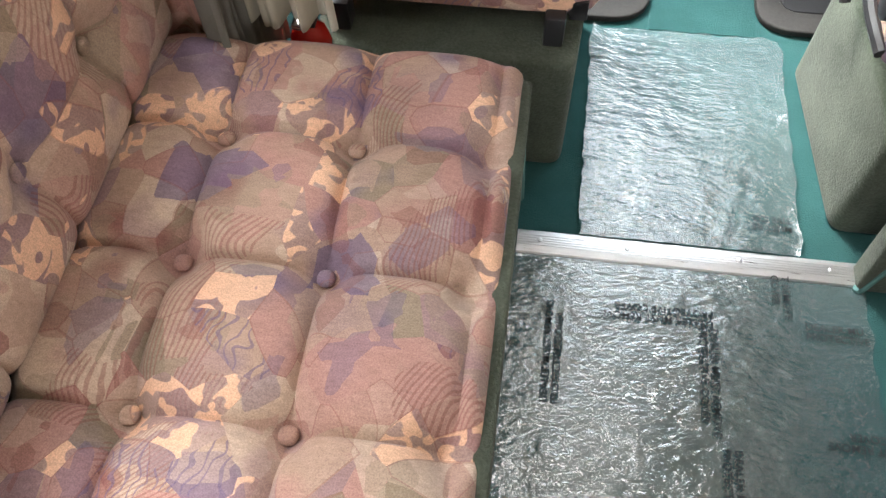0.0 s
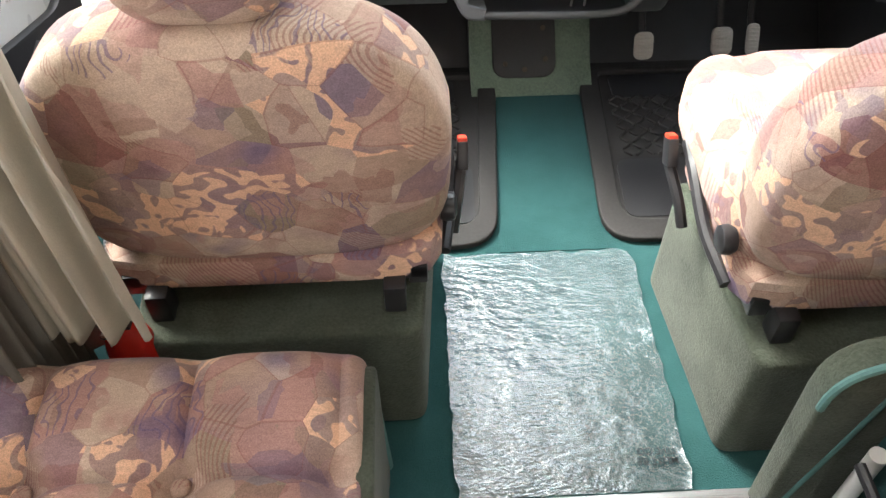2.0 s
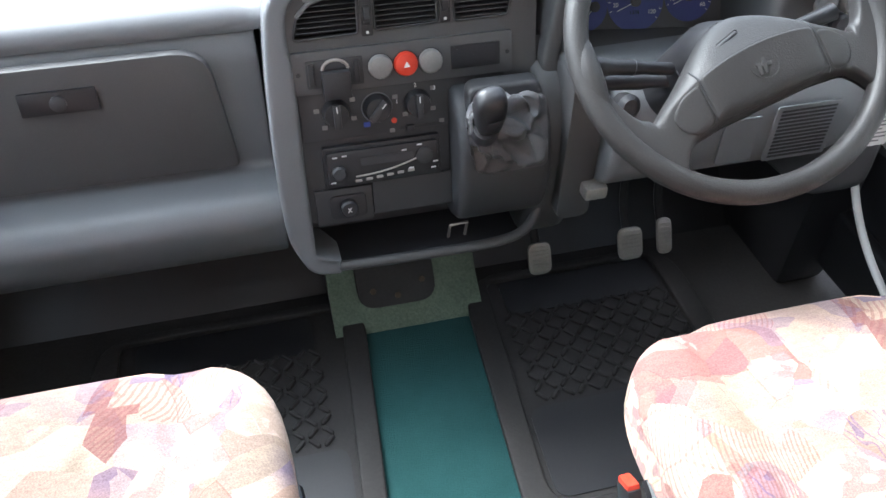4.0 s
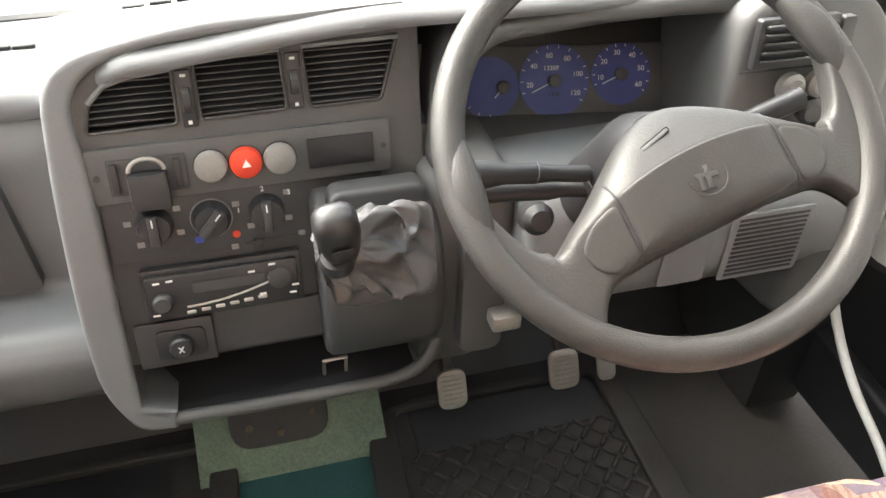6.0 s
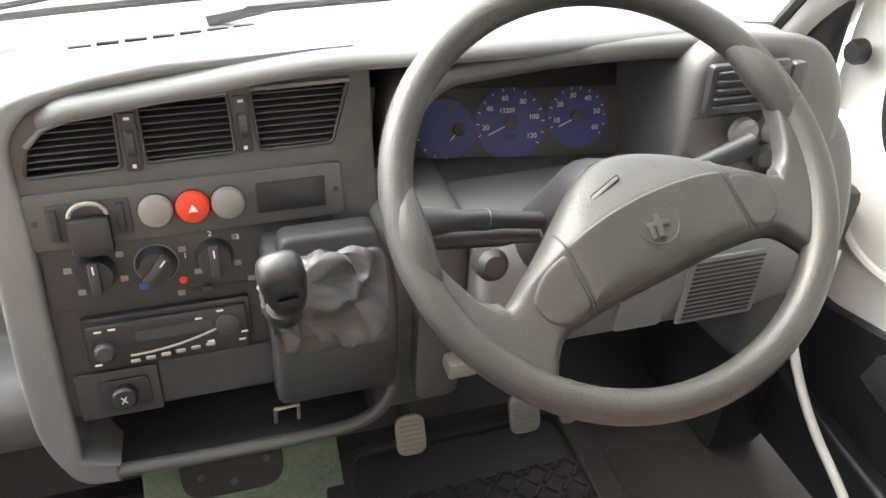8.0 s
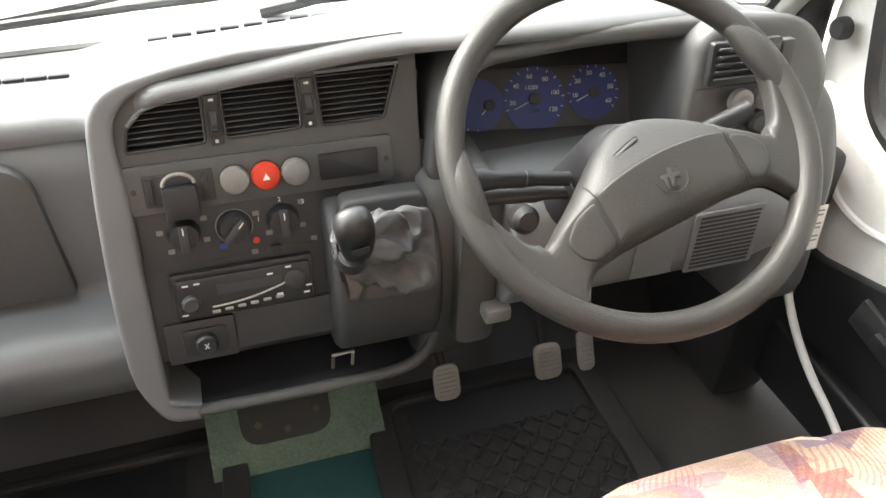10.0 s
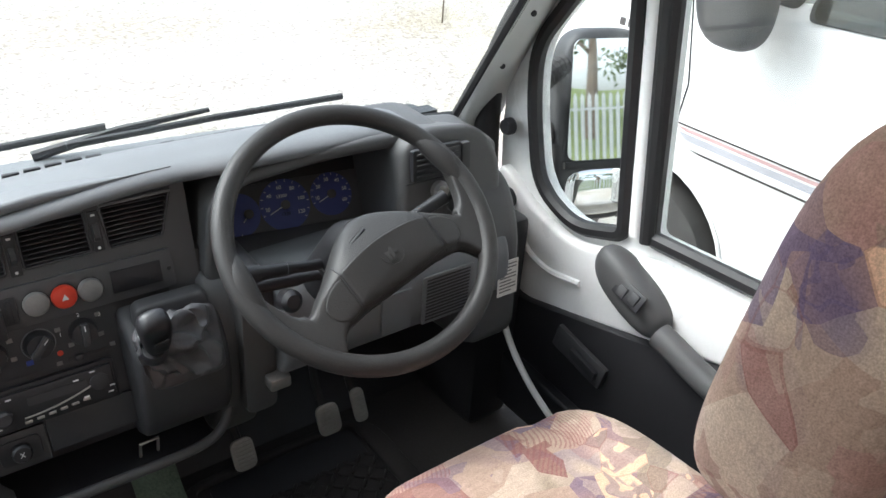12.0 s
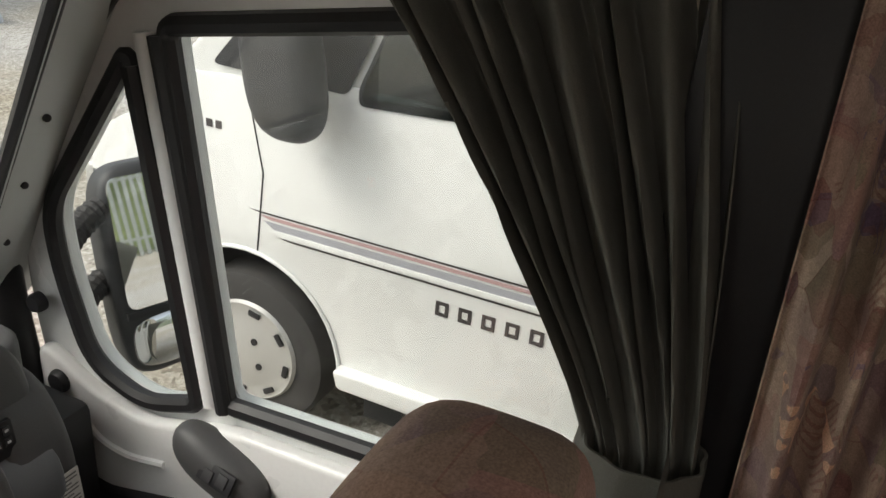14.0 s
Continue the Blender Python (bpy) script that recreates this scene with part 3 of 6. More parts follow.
    part("inner_handle", moved(block(-0.008, 0.008, -0.05, 0.03, -0.012, 0.012, 0.005), Matrix.Translation((X(0.912), 0.835, 0.308)) @ pose(0, 0, 0, 12, 0, 0)), BLACK, rec)
    return door


cab_door(1, "white driver's door with a black card and clear windows", "door_1")
cab_door(-1, "white passenger door with a black card and clear windows", "door_2")
# black door seal along the body opening, with two plugs
seal = [Vector((1.012, y, z)) for y, z in ((0.90, 1.34), (0.99, 1.235), (1.12, 1.05), (1.225, 0.86), (1.245, 0.72), (1.21, 0.40), (1.17, 0.05))]
setting("door_seal", tube(curve_points(seal), 0.029, 12), SEAL, "thick black rubber door opening seal", "trim")
for z, y, r in ((0.552, 1.145, 0.024), (0.712, 1.175, 0.019)):
    solo("door_plug", lathe([(r, 0), (r, 0.012), (r * 0.8, 0.02)], 20, Matrix.Translation((1.022, y, z)) @ pose(0, 0, 0, 0, -90, 0)), BLACK, "black rubber plug on the door edge", "plug", "door edge plugs")

# bulkhead and footwells
setting("footwell_liner", join(block(0.235, 1.05, 0.70, 1.30, 0.0, 0.0012, 0), block(-1.0, -0.075, 0.70, 1.30, 0.0, 0.0012, 0)), RUBBER, "black rubber floor lining of the footwells", "floor")
setting("bulkhead", extrude_outline([(1.26, 0.0), (1.42, 0.17), (1.44, 0.66), (1.48, 0.66), (1.48, -0.02), (1.26, -0.02)], along_x(-1.0), 2.02), BLACK, "dark sloping toe board below the dashboard", "wall")
setting("footwell_side", block(0.88, 1.0, 1.05, 1.42, 0.0, 0.55, 0.02), BLACK, "dark footwell side trim", "wall")
setting("footwell_side_left", block(-0.90, -0.8, 1.05, 1.45, 0.0, 0.62, 0.02), BLACK, "dark footwell side trim", "wall")
setting("scuttle", block(-0.95, 1.07, 1.40, 1.62, 0.56, 0.615, 0.015), BLACK, "black scuttle panel outside the windscreen", "trim")
setting("bonnet", sheet(lambda u, v: Vector((-0.9 + 1.94 * u, 1.56 + 0.62 * v, 0.63 - 0.30 * v ** 1.4 - 0.10 * (2 * u - 1) ** 4)), 14, 8, 0.02), PAINT, "white sloping bonnet beyond the windscreen", "bonnet")


# ---- dashboard ----
dash = thing("dashboard", "grey moulded plastic van dashboard across the cab", "dashboard", (0.07, 1.25, 0.2))
# passenger side: top pad, face, rolled shelf
prof = rounded([(1.44, 0.60), (1.43, 0.68), (1.33, 0.69), (1.20, 0.68), (1.175, 0.64), (1.165, 0.435), (1.08, 0.430), (1.055, 0.40), (1.060, 0.345), (1.10, 0.288), (1.16, 0.280), (1.28, 0.34), (1.40, 0.50)], [0.01, 0.01, 0.05, 0.05, 0.05, 0.02, 0.03, 0.04, 0.06, 0.04, 0.03, 0.05, 0.05], 5)
part("passenger_panel", extrude_outline(prof, along_x(-0.88), 0.73, 0.006), PLASTIC_LIGHT, dash, "pale grey passenger side moulding with a rolled shelf", 50)
lid = part("glovebox_lid", extrude_outline(rounded([(-0.86, 0.450), (-0.205, 0.450), (-0.225, 0.658), (-0.86, 0.658)], [0.01, 0.012, 0.05, 0.02]), lambda a, b, c: Vector((a, 1.146 + 0.012 * (b - 0.43) / 0.22 + c, b)), 0.02, 0.004), PLASTIC, dash, "darker grey glovebox lid", 50)
part("latch_recess", moved(block(-0.055, 0.055, -0.004, 0.004, -0.018, 0.018, 0.003), Matrix.Translation((-0.445, 1.153, 0.605)) @ pose(0, 0, 0, -10)), BLACK, lid)
part("latch", lathe([(0.012, 0), (0.012, 0.006), (0.008, 0.008)], 16, Matrix.Translation((-0.445, 1.150, 0.605)) @ pose(0, 0, 0, 80)), PLASTIC_DARK, lid)
# top pad of the centre and driver sides
def ease(x, a, b):
    t = max(0.0, min(1.0, (x - a) / (b - a)))
    return t * t * (3 - 2 * t)


def dash_top(u, v):
    """The padded top of the dash: low before the passenger, a swell over the vents, a hood over the dials."""
    x = -0.88 + 1.735 * u
    hump = ease(x, -0.160, -0.045)
    hood = ease(x, 0.26, 0.36) * (1 - ease(x, 0.74, 0.86))
    z = 0.705 + 0.066 * hump + 0.030 * ease(x, -0.10, 0.26) + 0.008 * hood - 0.070 * ease(x, 0.68, 0.78)
    front = 1.185 - 0.086 * hump - 0.019 * hood - 0.055 * ease(x, 0.70, 0.80)
    back = 1.44 - 0.10 * ((x - 0.07) / 0.95) ** 2
    if v < 0.8:
        t = v / 0.8
        y = back + (front + 0.03 - back) * t
        return Vector((x, y, 0.715 - 0.03 * hump * 0 + (z - 0.715) * ease(t, 0.0, 0.85)))
    a = (v - 0.8) / 0.2 * radians(115)
    return Vector((x, front + 0.03 - 0.030 * math.sin(a), z - (0.026 - 0.010 * hump) * (1 - math.cos(a))))


part("top_pad", sheet(dash_top, 120, 26, 0.004), PLASTIC_LIGHT, dash, "pale grey padded dash top swelling over vents and dials", 60)


def pad_height(x, y):
    """Height of the padded top at (x, y)."""
    run = [dash_top((x + 0.88) / 1.735, 0.8 * k / 60) for k in range(61)]
    return min(run, key=lambda p: abs(p.y - y)).z


slots = [(-0.19 - 0.028 * i, 1.30) for i in range(8)] + [(-0.055 + 0.0325 * i, 1.302) for i in range(8)] + [(0.302 + 0.033 * i, 1.306) for i in range(9)]
for x, y in slots:
    z = pad_height(x + 0.013, y) + 0.001
    part("demister_slot", block(x, x + 0.026, y - 0.004, y + 0.004, z - 0.002, z + 0.0035, 0.001, 1), BLACK, dash)
# console body
core = [(1.30, 0.30), (1.30, 0.72), (1.170, 0.725), (1.150, 0.660), (1.100, 0.655), (1.0405, 0.395), (1.12, 0.385), (1.12, 0.30)]
part("console_core", extrude_outline(core, along_x(-0.112), 0.402, 0.0), PLASTIC_DARK, dash, "charcoal console body")
TILT_FACE = 12.9
FACE = Matrix.Translation((0.0, 1.0709, 0.53)) @ pose(0, 0, 0, 90 - TILT_FACE)


def on_face(x, w, d=0.0):
    """A pose on the console face: x across, w up the face from z 0.53, d out of it."""
    return FACE @ pose(x, w, d)


def plate(w, h, r, thick, bevel=0.0015, holes=()):
    return extrude_outline(rounded([(-w / 2, -h / 2), (w / 2, -h / 2), (w / 2, h / 2), (-w / 2, h / 2)], r), lambda a, b, c: Vector((a, b, c)), thick, bevel, holes=holes)


def rect(cx, cy, w, h):
    return [(cx - w / 2, cy - h / 2), (cx + w / 2, cy - h / 2), (cx + w / 2, cy + h / 2), (cx - w / 2, cy + h / 2)]


# one moulding runs up beside the console, rounds the corner and follows the edge of the top pad; below it turns into the tray's lip
crease = [(-0.108, -0.195), (-0.107, -0.05), (-0.104, 0.10), (-0.1075, 0.172), (-0.100, 0.207), (-0.072, 0.233), (-0.016, 0.248), (0.075, 0.257), (0.176, 0.264), (0.262, 0.267)]
inner = [tuple(p)[:2] for p in curve_points([(a, b, 0) for a, b in crease], 5)]
outer = rounded([(0.262, 0.2690), (0.150, 0.274), (0.050, 0.272), (-0.030, 0.262), (-0.132, 0.238), (-0.146, 0.10), (-0.153, -0.05), (-0.150, -0.165), (-0.118, -0.232), (-0.070, -0.236), (-0.070, -0.214)], [0.0, 0.02, 0.02, 0.05, 0.055, 0.05, 0.05, 0.05, 0.03, 0.004, 0.004], 6)
part("console_surround", extrude_outline(outer + inner, lambda a, b, c: FACE @ Vector((a, b, 0.014 - c)), 0.16, 0.0085, 4, concave=True), PLASTIC_LIGHT, dash, "pale grey rounded moulding framing the console", 60)
VENTS = (((-0.099, 0.160), (-0.003, 0.162), (-0.001, 0.222), (-0.047, 0.218), (-0.072, 0.210), (-0.090, 0.193)), ((0.022, 0.164), (0.117, 0.166), (0.115, 0.233), (0.022, 0.228)), ((0.143, 0.165), (0.225, 0.166), (0.248, 0.236), (0.139, 0.234)))
mouths = [rounded(v, 0.006, 4) for v in VENTS]
face_edge = [(-0.109, 0.064), (0.272, 0.070), (0.272, 0.266)] + [p for p in inner if p[1] > 0.10 and p[0] < 0.26][::-1]
vents = part("vent_panel", extrude_outline(face_edge, lambda a, b, c: FACE @ Vector((a, b, 0.003 - c)), 0.03, 0.0, 2, mouths), PLASTIC, dash, "grey fascia holding the vents")


def across(poly, h):
    """Where a level line at height h enters and leaves a convex outline."""
    xs = []
    for (xa, ya), (xb, yb) in zip(poly, poly[1:] + poly[:1]):
        if (ya - h) * (yb - h) < 0:
            xs.append(xa + (xb - xa) * (h - ya) / (yb - ya))
    return (min(xs), max(xs)) if len(xs) > 1 else None


for poly, mouth in zip(VENTS, mouths):
    v = part("vent", extrude_outline(mouth, lambda a, b, c: FACE @ Vector((a, b, -0.020 - c)), 0.004), BLACK, vents, "black louvred air vent")
    part("vent_rim", tube([FACE @ Vector((a, b, 0.003)) for a, b in mouth + mouth[:1]], 0.0022, 8), PLASTIC_DARK, v, "dark rim round the vent")
    for k in range(9):
        h = 0.169 + 0.0074 * k
        run = across(mouth, h)
        if run and run[1] - run[0] > 0.012:
            part("louvre", moved(block(run[0] + 0.001, run[1] - 0.001, -0.0011, 0.0011, -0.016, 0.0, 0.0006, 1), FACE @ pose(0, h, 0.002, 14)), PLASTIC_DARK, v)
    rim = [p for p in poly if p[1] > 0.19]
    part("vent_lip", tube([FACE @ Vector((a, b + 0.001, 0.006)) for a, b in rim], 0.0034, 8), PLASTIC_LIGHT, v, "pale upper lip of the vent")
for x, w0 in ((0.0105, 0.189), (0.128, 0.197)):
    w = part("thumbwheel_plate", moved(plate(0.017, 0.064, 0.003, 0.004), FACE @ pose(x, w0, 0.0025)), BLACK, vents)
    part("thumbwheel", lathe([(0.017, -0.005), (0.0185, -0.004), (0.0185, 0.004), (0.017, 0.005)], 24, FACE @ pose(x, w0 - 0.001, -0.005, 0, 90, 0)), PLASTIC_DARK, w)
    part("mark", moved(block(-0.002, 0.002, -0.002, 0.002, 0, 0.001, 0), FACE @ pose(x, w0 - 0.026, 0.0065)), MARK, w)
    part("mark", moved(block(-0.003, 0.003, -0.0015, 0.0015, 0, 0.001, 0), FACE @ pose(x, w0 + 0.026, 0.0065)), MARK, w)

# switch panel
panel = part("switch_panel", moved(plate(0.338, 0.064, 0.006, 0.008), on_face(0.0625, 0.112, 0.002)), PLASTIC, dash, "grey switch panel")
for x in (-0.098, 0.223):
    part("screw_hole", lathe([(0.0035, 0), (0.0035, 0.002)], 10, on_face(x, 0.112, 0.0095)), BLACK, panel)
for x, mat, lab in ((0.024, BUTTON_GREY, "round grey blank button"), (0.063, RED, "round red hazard button with a white triangle"), (0.101, BUTTON_GREY, "round grey blank button")):
    b = part("button", lathe([(0.0185, 0), (0.0185, 0.007), (0.0165, 0.0105), (0.010, 0.0125)], 28, on_face(x, 0.112, 0.0095)), mat, panel, lab)
    part("bezel", lathe([(0.020, 0), (0.020, 0.0018)], 28, on_face(x, 0.112, 0.0095)), BLACK, b)
    if mat is RED:
        part("triangle", moved(extrude_outline([(-0.005, -0.004), (0.005, -0.004), (0, 0.005)], lambda a, b_, c: Vector((a, b_, c)), 0.0008), on_face(x, 0.113, 0.0221)), MARK, b)
part("clock_display", moved(plate(0.078, 0.036, 0.002, 0.003), on_face(0.172, 0.112, 0.0095)), BLACK, panel, "blank black display window")
hold = part("accessory_slot", moved(plate(0.085, 0.042, 0.003, 0.003), on_face(-0.044, 0.110, 0.0095)), PLASTIC_DARK, panel, "dark accessory slot with vertical bars")
for x in (-0.079, -0.012):
    part("slot_bar", moved(block(-0.004, 0.004, -0.017, 0.017, 0, 0.004, 0.001), on_face(x, 0.110, 0.012)), BLACK, hold)
clip = part("phone_clip", moved(block(-0.021, 0.021, -0.028, 0.014, 0, 0.018, 0.004), on_face(-0.044, 0.102, 0.012)), BLACK, panel, "black clip-on holder")
part("clip_hoop", tube([on_face(-0.044, 0.118, 0.02) @ Vector((0.019 * math.cos(a), 0.014 * math.sin(a), 0)) for a in [math.pi * i / 10 for i in range(11)]], 0.0025, 8), SILVER, clip)

# heater controls
heat = part("heater_panel", moved(plate(0.322, 0.076, 0.003, 0.004), on_face(0.0585, 0.041, 0.0005)), PLASTIC_DARK, dash, "charcoal heater control panel")
for x, ang, ring in ((-0.049, 0, False), (0.0145, -42, True), (0.078, 0, False)):
    kn = part("heater_knob", lathe([(0.0215, 0), (0.0215, 0.004), (0.019, 0.012), (0.018, 0.017)], 28, on_face(x, 0.047, 0.0045)), BLACK, heat, "black rotary heater knob")
    part("grip", moved(block(-0.0055, 0.0055, -0.019, 0.019, 0, 0.010, 0.003), on_face(x, 0.047, 0.020) @ pose(0, 0, 0, 0, 0, ang)), PLASTIC_DARK, kn)
    part("pointer", moved(block(-0.0008, 0.0008, 0.007, 0.0165, 0, 0.0006, 0), on_face(x, 0.047, 0.0302) @ pose(0, 0, 0, 0, 0, ang)), MARK, kn)
    if ring:
        part("ring", moved(tube([Vector((0.0235 * math.cos(2 * math.pi * i / 32), 0.0235 * math.sin(2 * math.pi * i / 32), 0)) for i in range(33)], 0.001, 6), on_face(x, 0.047, 0.006)), PLASTIC_LIGHT, kn)
for x, w in ((-0.078, 0.052), (-0.052, 0.076), (-0.022, 0.064), (-0.022, 0.034), (-0.068, 0.024), (0.044, 0.060), (0.058, 0.030), (0.104, 0.067), (0.103, 0.034), (0.036, 0.006), (0.116, 0.012)):
    part("symbol", moved(block(-0.0042, 0.0042, -0.0035, 0.0035, 0, 0.0009, 0.0004, 1), on_face(x, w, 0.0046)), BUTTON_GREY, heat)
for t, x, w in (("1", 0.044, 0.052), ("2", 0.074, 0.075), ("3", 0.104, 0.067)):
    lettering(t, 0.009, on_face(x, w - 0.003, 0.0062), MARK, heat, "number")
part("hot_mark", lathe([(0.0045, 0), (0.0045, 0.0015)], 14, on_face(0.040, 0.022, 0.0045)), RED, heat)
part("cold_mark", moved(block(-0.005, 0.005, -0.004, 0.004, 0, 0.0012, 0), on_face(-0.003, 0.021, 0.0045)), BLUE, heat)
part("slider_slot", moved(block(-0.034, 0.034, -0.0022, 0.0022, 0, 0.001, 0), on_face(0.082, 0.008, 0.0045)), BLACK, heat)
part("slider", moved(block(-0.006, 0.006, -0.005, 0.005, 0, 0.008, 0.002), on_face(0.064, 0.008, 0.005)), BLACK, heat)

# radio in its slot
radio = thing("car_radio", "black car radio with silver arc trim in the console", "radio", tuple(on_face(0.016, -0.040, 0.0).translation))
part("radio_body", moved(plate(0.188, 0.068, 0.004, 0.010), on_face(0.016, -0.042, 0.001)), BLACK, radio)
part("radio_face", moved(plate(0.178, 0.056, 0.006, 0.008, 0.003), on_face(0.016, -0.042, 0.010)), BLACK, radio, "glossy black removable radio face")
part("display", moved(plate(0.085, 0.014, 0.003, 0.001, 0), on_face(0.022, -0.034, 0.0182)), PLASTIC_DARK, radio)
part("volume_knob", lathe([(0.012, 0), (0.012, 0.007), (0.009, 0.010)], 24, on_face(-0.056, -0.047, 0.018)), PLASTIC_DARK, radio)
part("selector_pad", lathe([(0.014, 0), (0.014, 0.003), (0.011, 0.004)], 24, on_face(0.082, -0.037, 0.018)), PLASTIC_DARK, radio)
arc = [on_face(-0.030 + 0.10 * i / 12, -0.058 + 0.018 * (i / 12) ** 2, 0.0185).translation for i in range(13)]
part("trim_arc", tube(arc, 0.0016, 6), SILVER, radio, "silver arc under the display")
for i in range(6):
    part("radio_button", moved(block(-0.0055, 0.0055, -0.0025, 0.0025, 0, 0.002, 0.001, 1), on_face(-0.026 + 0.017 * i, -0.0655 + 0.0012 * i, 0.018)), SILVER, radio)
for x, w in ((-0.06, -0.022), (-0.045, -0.021), (0.05, -0.024), (0.075, -0.018), (0.10, -0.05), (0.096, -0.06), (-0.066, -0.064), (0.06, -0.056)):
    part("radio_mark", moved(block(-0.004, 0.004, -0.0012, 0.0012, 0, 0.0006, 0), on_face(x, w, 0.0181)), MARK, radio)

# lighter, flap and open tray
pan = part("lighter_panel", moved(plate(0.092, 0.062, 0.003, 0.006), on_face(-0.052, -0.112, 0.001)), PLASTIC_DARK, dash)
part("lighter_bezel", moved(plate(0.060, 0.040, 0.010, 0.004), on_face(-0.046, -0.112, 0.007)), BLACK, pan)
part("lighter_knob", lathe([(0.0145, 0), (0.0145, 0.012), (0.012, 0.015)], 24, on_face(-0.046, -0.112, 0.010)), BLACK, pan, "black cigarette lighter knob")
for a in (35, -35):
    part("lighter_mark", moved(block(-0.0007, 0.0007, -0.005, 0.005, 0, 0.0006, 0), on_face(-0.046, -0.112, 0.0252) @ pose(0, 0, 0, 0, 0, a)), MARK, pan)
part("blank_flap", moved(plate(0.142, 0.058, 0.003, 0.006), on_face(0.067, -0.106, 0.001)), PLASTIC_DARK, dash, "plain charcoal flap")
part("tray_floor", extrude_outline([(1.022, 0.312), (1.22, 0.312), (1.22, 0.298), (1.022, 0.298)], along_x(-0.11), 0.36), BLACK, dash, "open black tray under the console")
lip = [FACE @ Vector(p) for p in ((-0.098, -0.224, 0.004), (0.03, -0.228, 0.004), (0.168, -0.229, 0.004), (0.235, -0.222, 0.004), (0.268, -0.200, 0.004), (0.285, -0.165, 0.002))]
part("tray_lip", tube(curve_points(lip), 0.009, 12), PLASTIC, dash, "grey rolled front lip of the tray")
part("tray_back", block(-0.11, 0.27, 1.19, 1.215, 0.27, 0.42, 0.0), BLACK, dash)
part("tray_hook", tube([(0.125, 1.045, 0.313), (0.125, 1.035, 0.348), (0.155, 1.035, 0.350), (0.155, 1.045, 0.313)], 0.003, 6), SILVER, dash)

# gear lever housing, gaiter and knob
gear = thing("gear_lever", "dash-mounted gear lever with a grey leatherette gaiter", "gear lever", (0.2, 1.0, 0.5))
hous = rounded([(1.10, 0.36), (1.10, 0.60), (1.04, 0.590), (0.992, 0.545), (0.980, 0.45), (1.00, 0.385), (1.05, 0.355)], [0.01, 0.02, 0.03, 0.05, 0.05, 0.04, 0.02], 5)
part("lever_housing", extrude_outline(hous, along_x(0.128), 0.150, 0.016, 3), PLASTIC_DARK, gear, "grey moulded lever housing", 55)
part("column_cover", extrude_outline(rounded([(1.14, 0.27), (1.16, 0.62), (1.05, 0.615), (1.01, 0.52), (1.02, 0.36), (1.06, 0.27)], 0.04, 5), along_x(0.262), 0.085, 0.02, 3), PLASTIC, gear, "grey console cheek", 55)


def gaiter(u, v):
    """A square leatherette boot: flat-sided at its frame, pulled into hard folds towards the lever."""
    a = 2 * math.pi * u
    c = Vector((0.203, 0.980, 0.562)).lerp(Vector((0.138, 0.915, 0.636)), v ** 1.15)
    w = 0.038 * (1 - v) ** 0.55 + 0.019
    h = 0.041 * (1 - v) ** 0.6 + 0.016
    square = 9 - 6 * v
    corner = (abs(math.cos(a)) ** square + abs(math.sin(a)) ** square) ** (-1 / square)
    ridge = 1 - 2 * abs(math.sin(2.0 * a + 4.2 * v + 0.6))
    second = 1 - 2 * abs(math.sin(3.5 * a - 6.0 * v + 1.9))
    belly = 4 * v * (1 - v)
    fold = 1 + belly * (0.08 * ridge + 0.03 * second)
    p = c + Vector((w * math.cos(a) * fold * corner, 0, 0)) + Vector((0, 0.35, 0.94)) * h * math.sin(a) * fold * corner
    crumple = Vector([abs(noise.noise((2.2 * math.cos(a), 2.2 * math.sin(a), 2.2 * v + k))) - 0.2 for k in (3.0, 11.0, 23.0)])
    return p + crumple * 0.020 * belly + Vector((0, -0.009 * ridge * belly, 0.003 * second * belly))


part("gaiter", sheet(gaiter, 110, 40), GAITER, gear, "crumpled grey leatherette gaiter", 80)
part("gaiter_frame", extrude_outline(rounded([(0.142, 0.500), (0.266, 0.500), (0.262, 0.618), (0.146, 0.618)], 0.016, 5), lambda a, b, c: Vector((a, 0.988 + 0.36 * (b - 0.5) + c, b)), 0.03, 0.006, 3), PLASTIC_DARK, gear, "dark frame round the gaiter", 55)
knob = pillow(0, 0, 0, 0.0215, 0.0205, 0.050, 3.0, 18, lambda x, y, z: (0.004 * z * x, 0, 0))
kb = part("knob", moved(knob, Matrix.Translation((0.138, 0.902, 0.660)) @ pose(0, 0, 0, 28, -8, 0)), BLACK, gear, "glossy black gear knob with shift pattern")
part("shift_pattern", moved(block(-0.010, 0.010, -0.0005, 0.0005, -0.006, 0.006, 0), Matrix.Translation((0.138, 0.902, 0.660)) @ pose(0, 0, 0, 28, -8, 0) @ pose(0, -0.0243, 0.010)), PLASTIC_DARK, kb)
part("knob_collar", lathe([(0.018, 0), (0.020, 0.010), (0.016, 0.020)], 18, Matrix.Translation((0.138, 0.918, 0.612)) @ pose(0, 0, 0, 28, -8, 0)), BLACK, gear)

# instrument binnacle
hood_out = rounded([(0.272, 0.60), (0.292, 0.735), (0.335, 0.778), (0.55, 0.80), (0.745, 0.802), (0.79, 0.77), (0.80, 0.60)], [0.03, 0.06, 0.06, 0.2, 0.06, 0.05, 0.02], 6)
hood_in = rounded([(0.300, 0.612), (0.318, 0.722), (0.350, 0.757), (0.55, 0.776), (0.71, 0.776), (0.742, 0.745), (0.752, 0.602)], [0.03, 0.05, 0.05, 0.2, 0.05, 0.05, 0.03], 6)


def hood_lift(a, b, c):
    return Vector((a, 1.062 - 0.10 * max(0, (a - 0.45)) + 0.38 * (b - 0.60) * 0.3 + c, b))


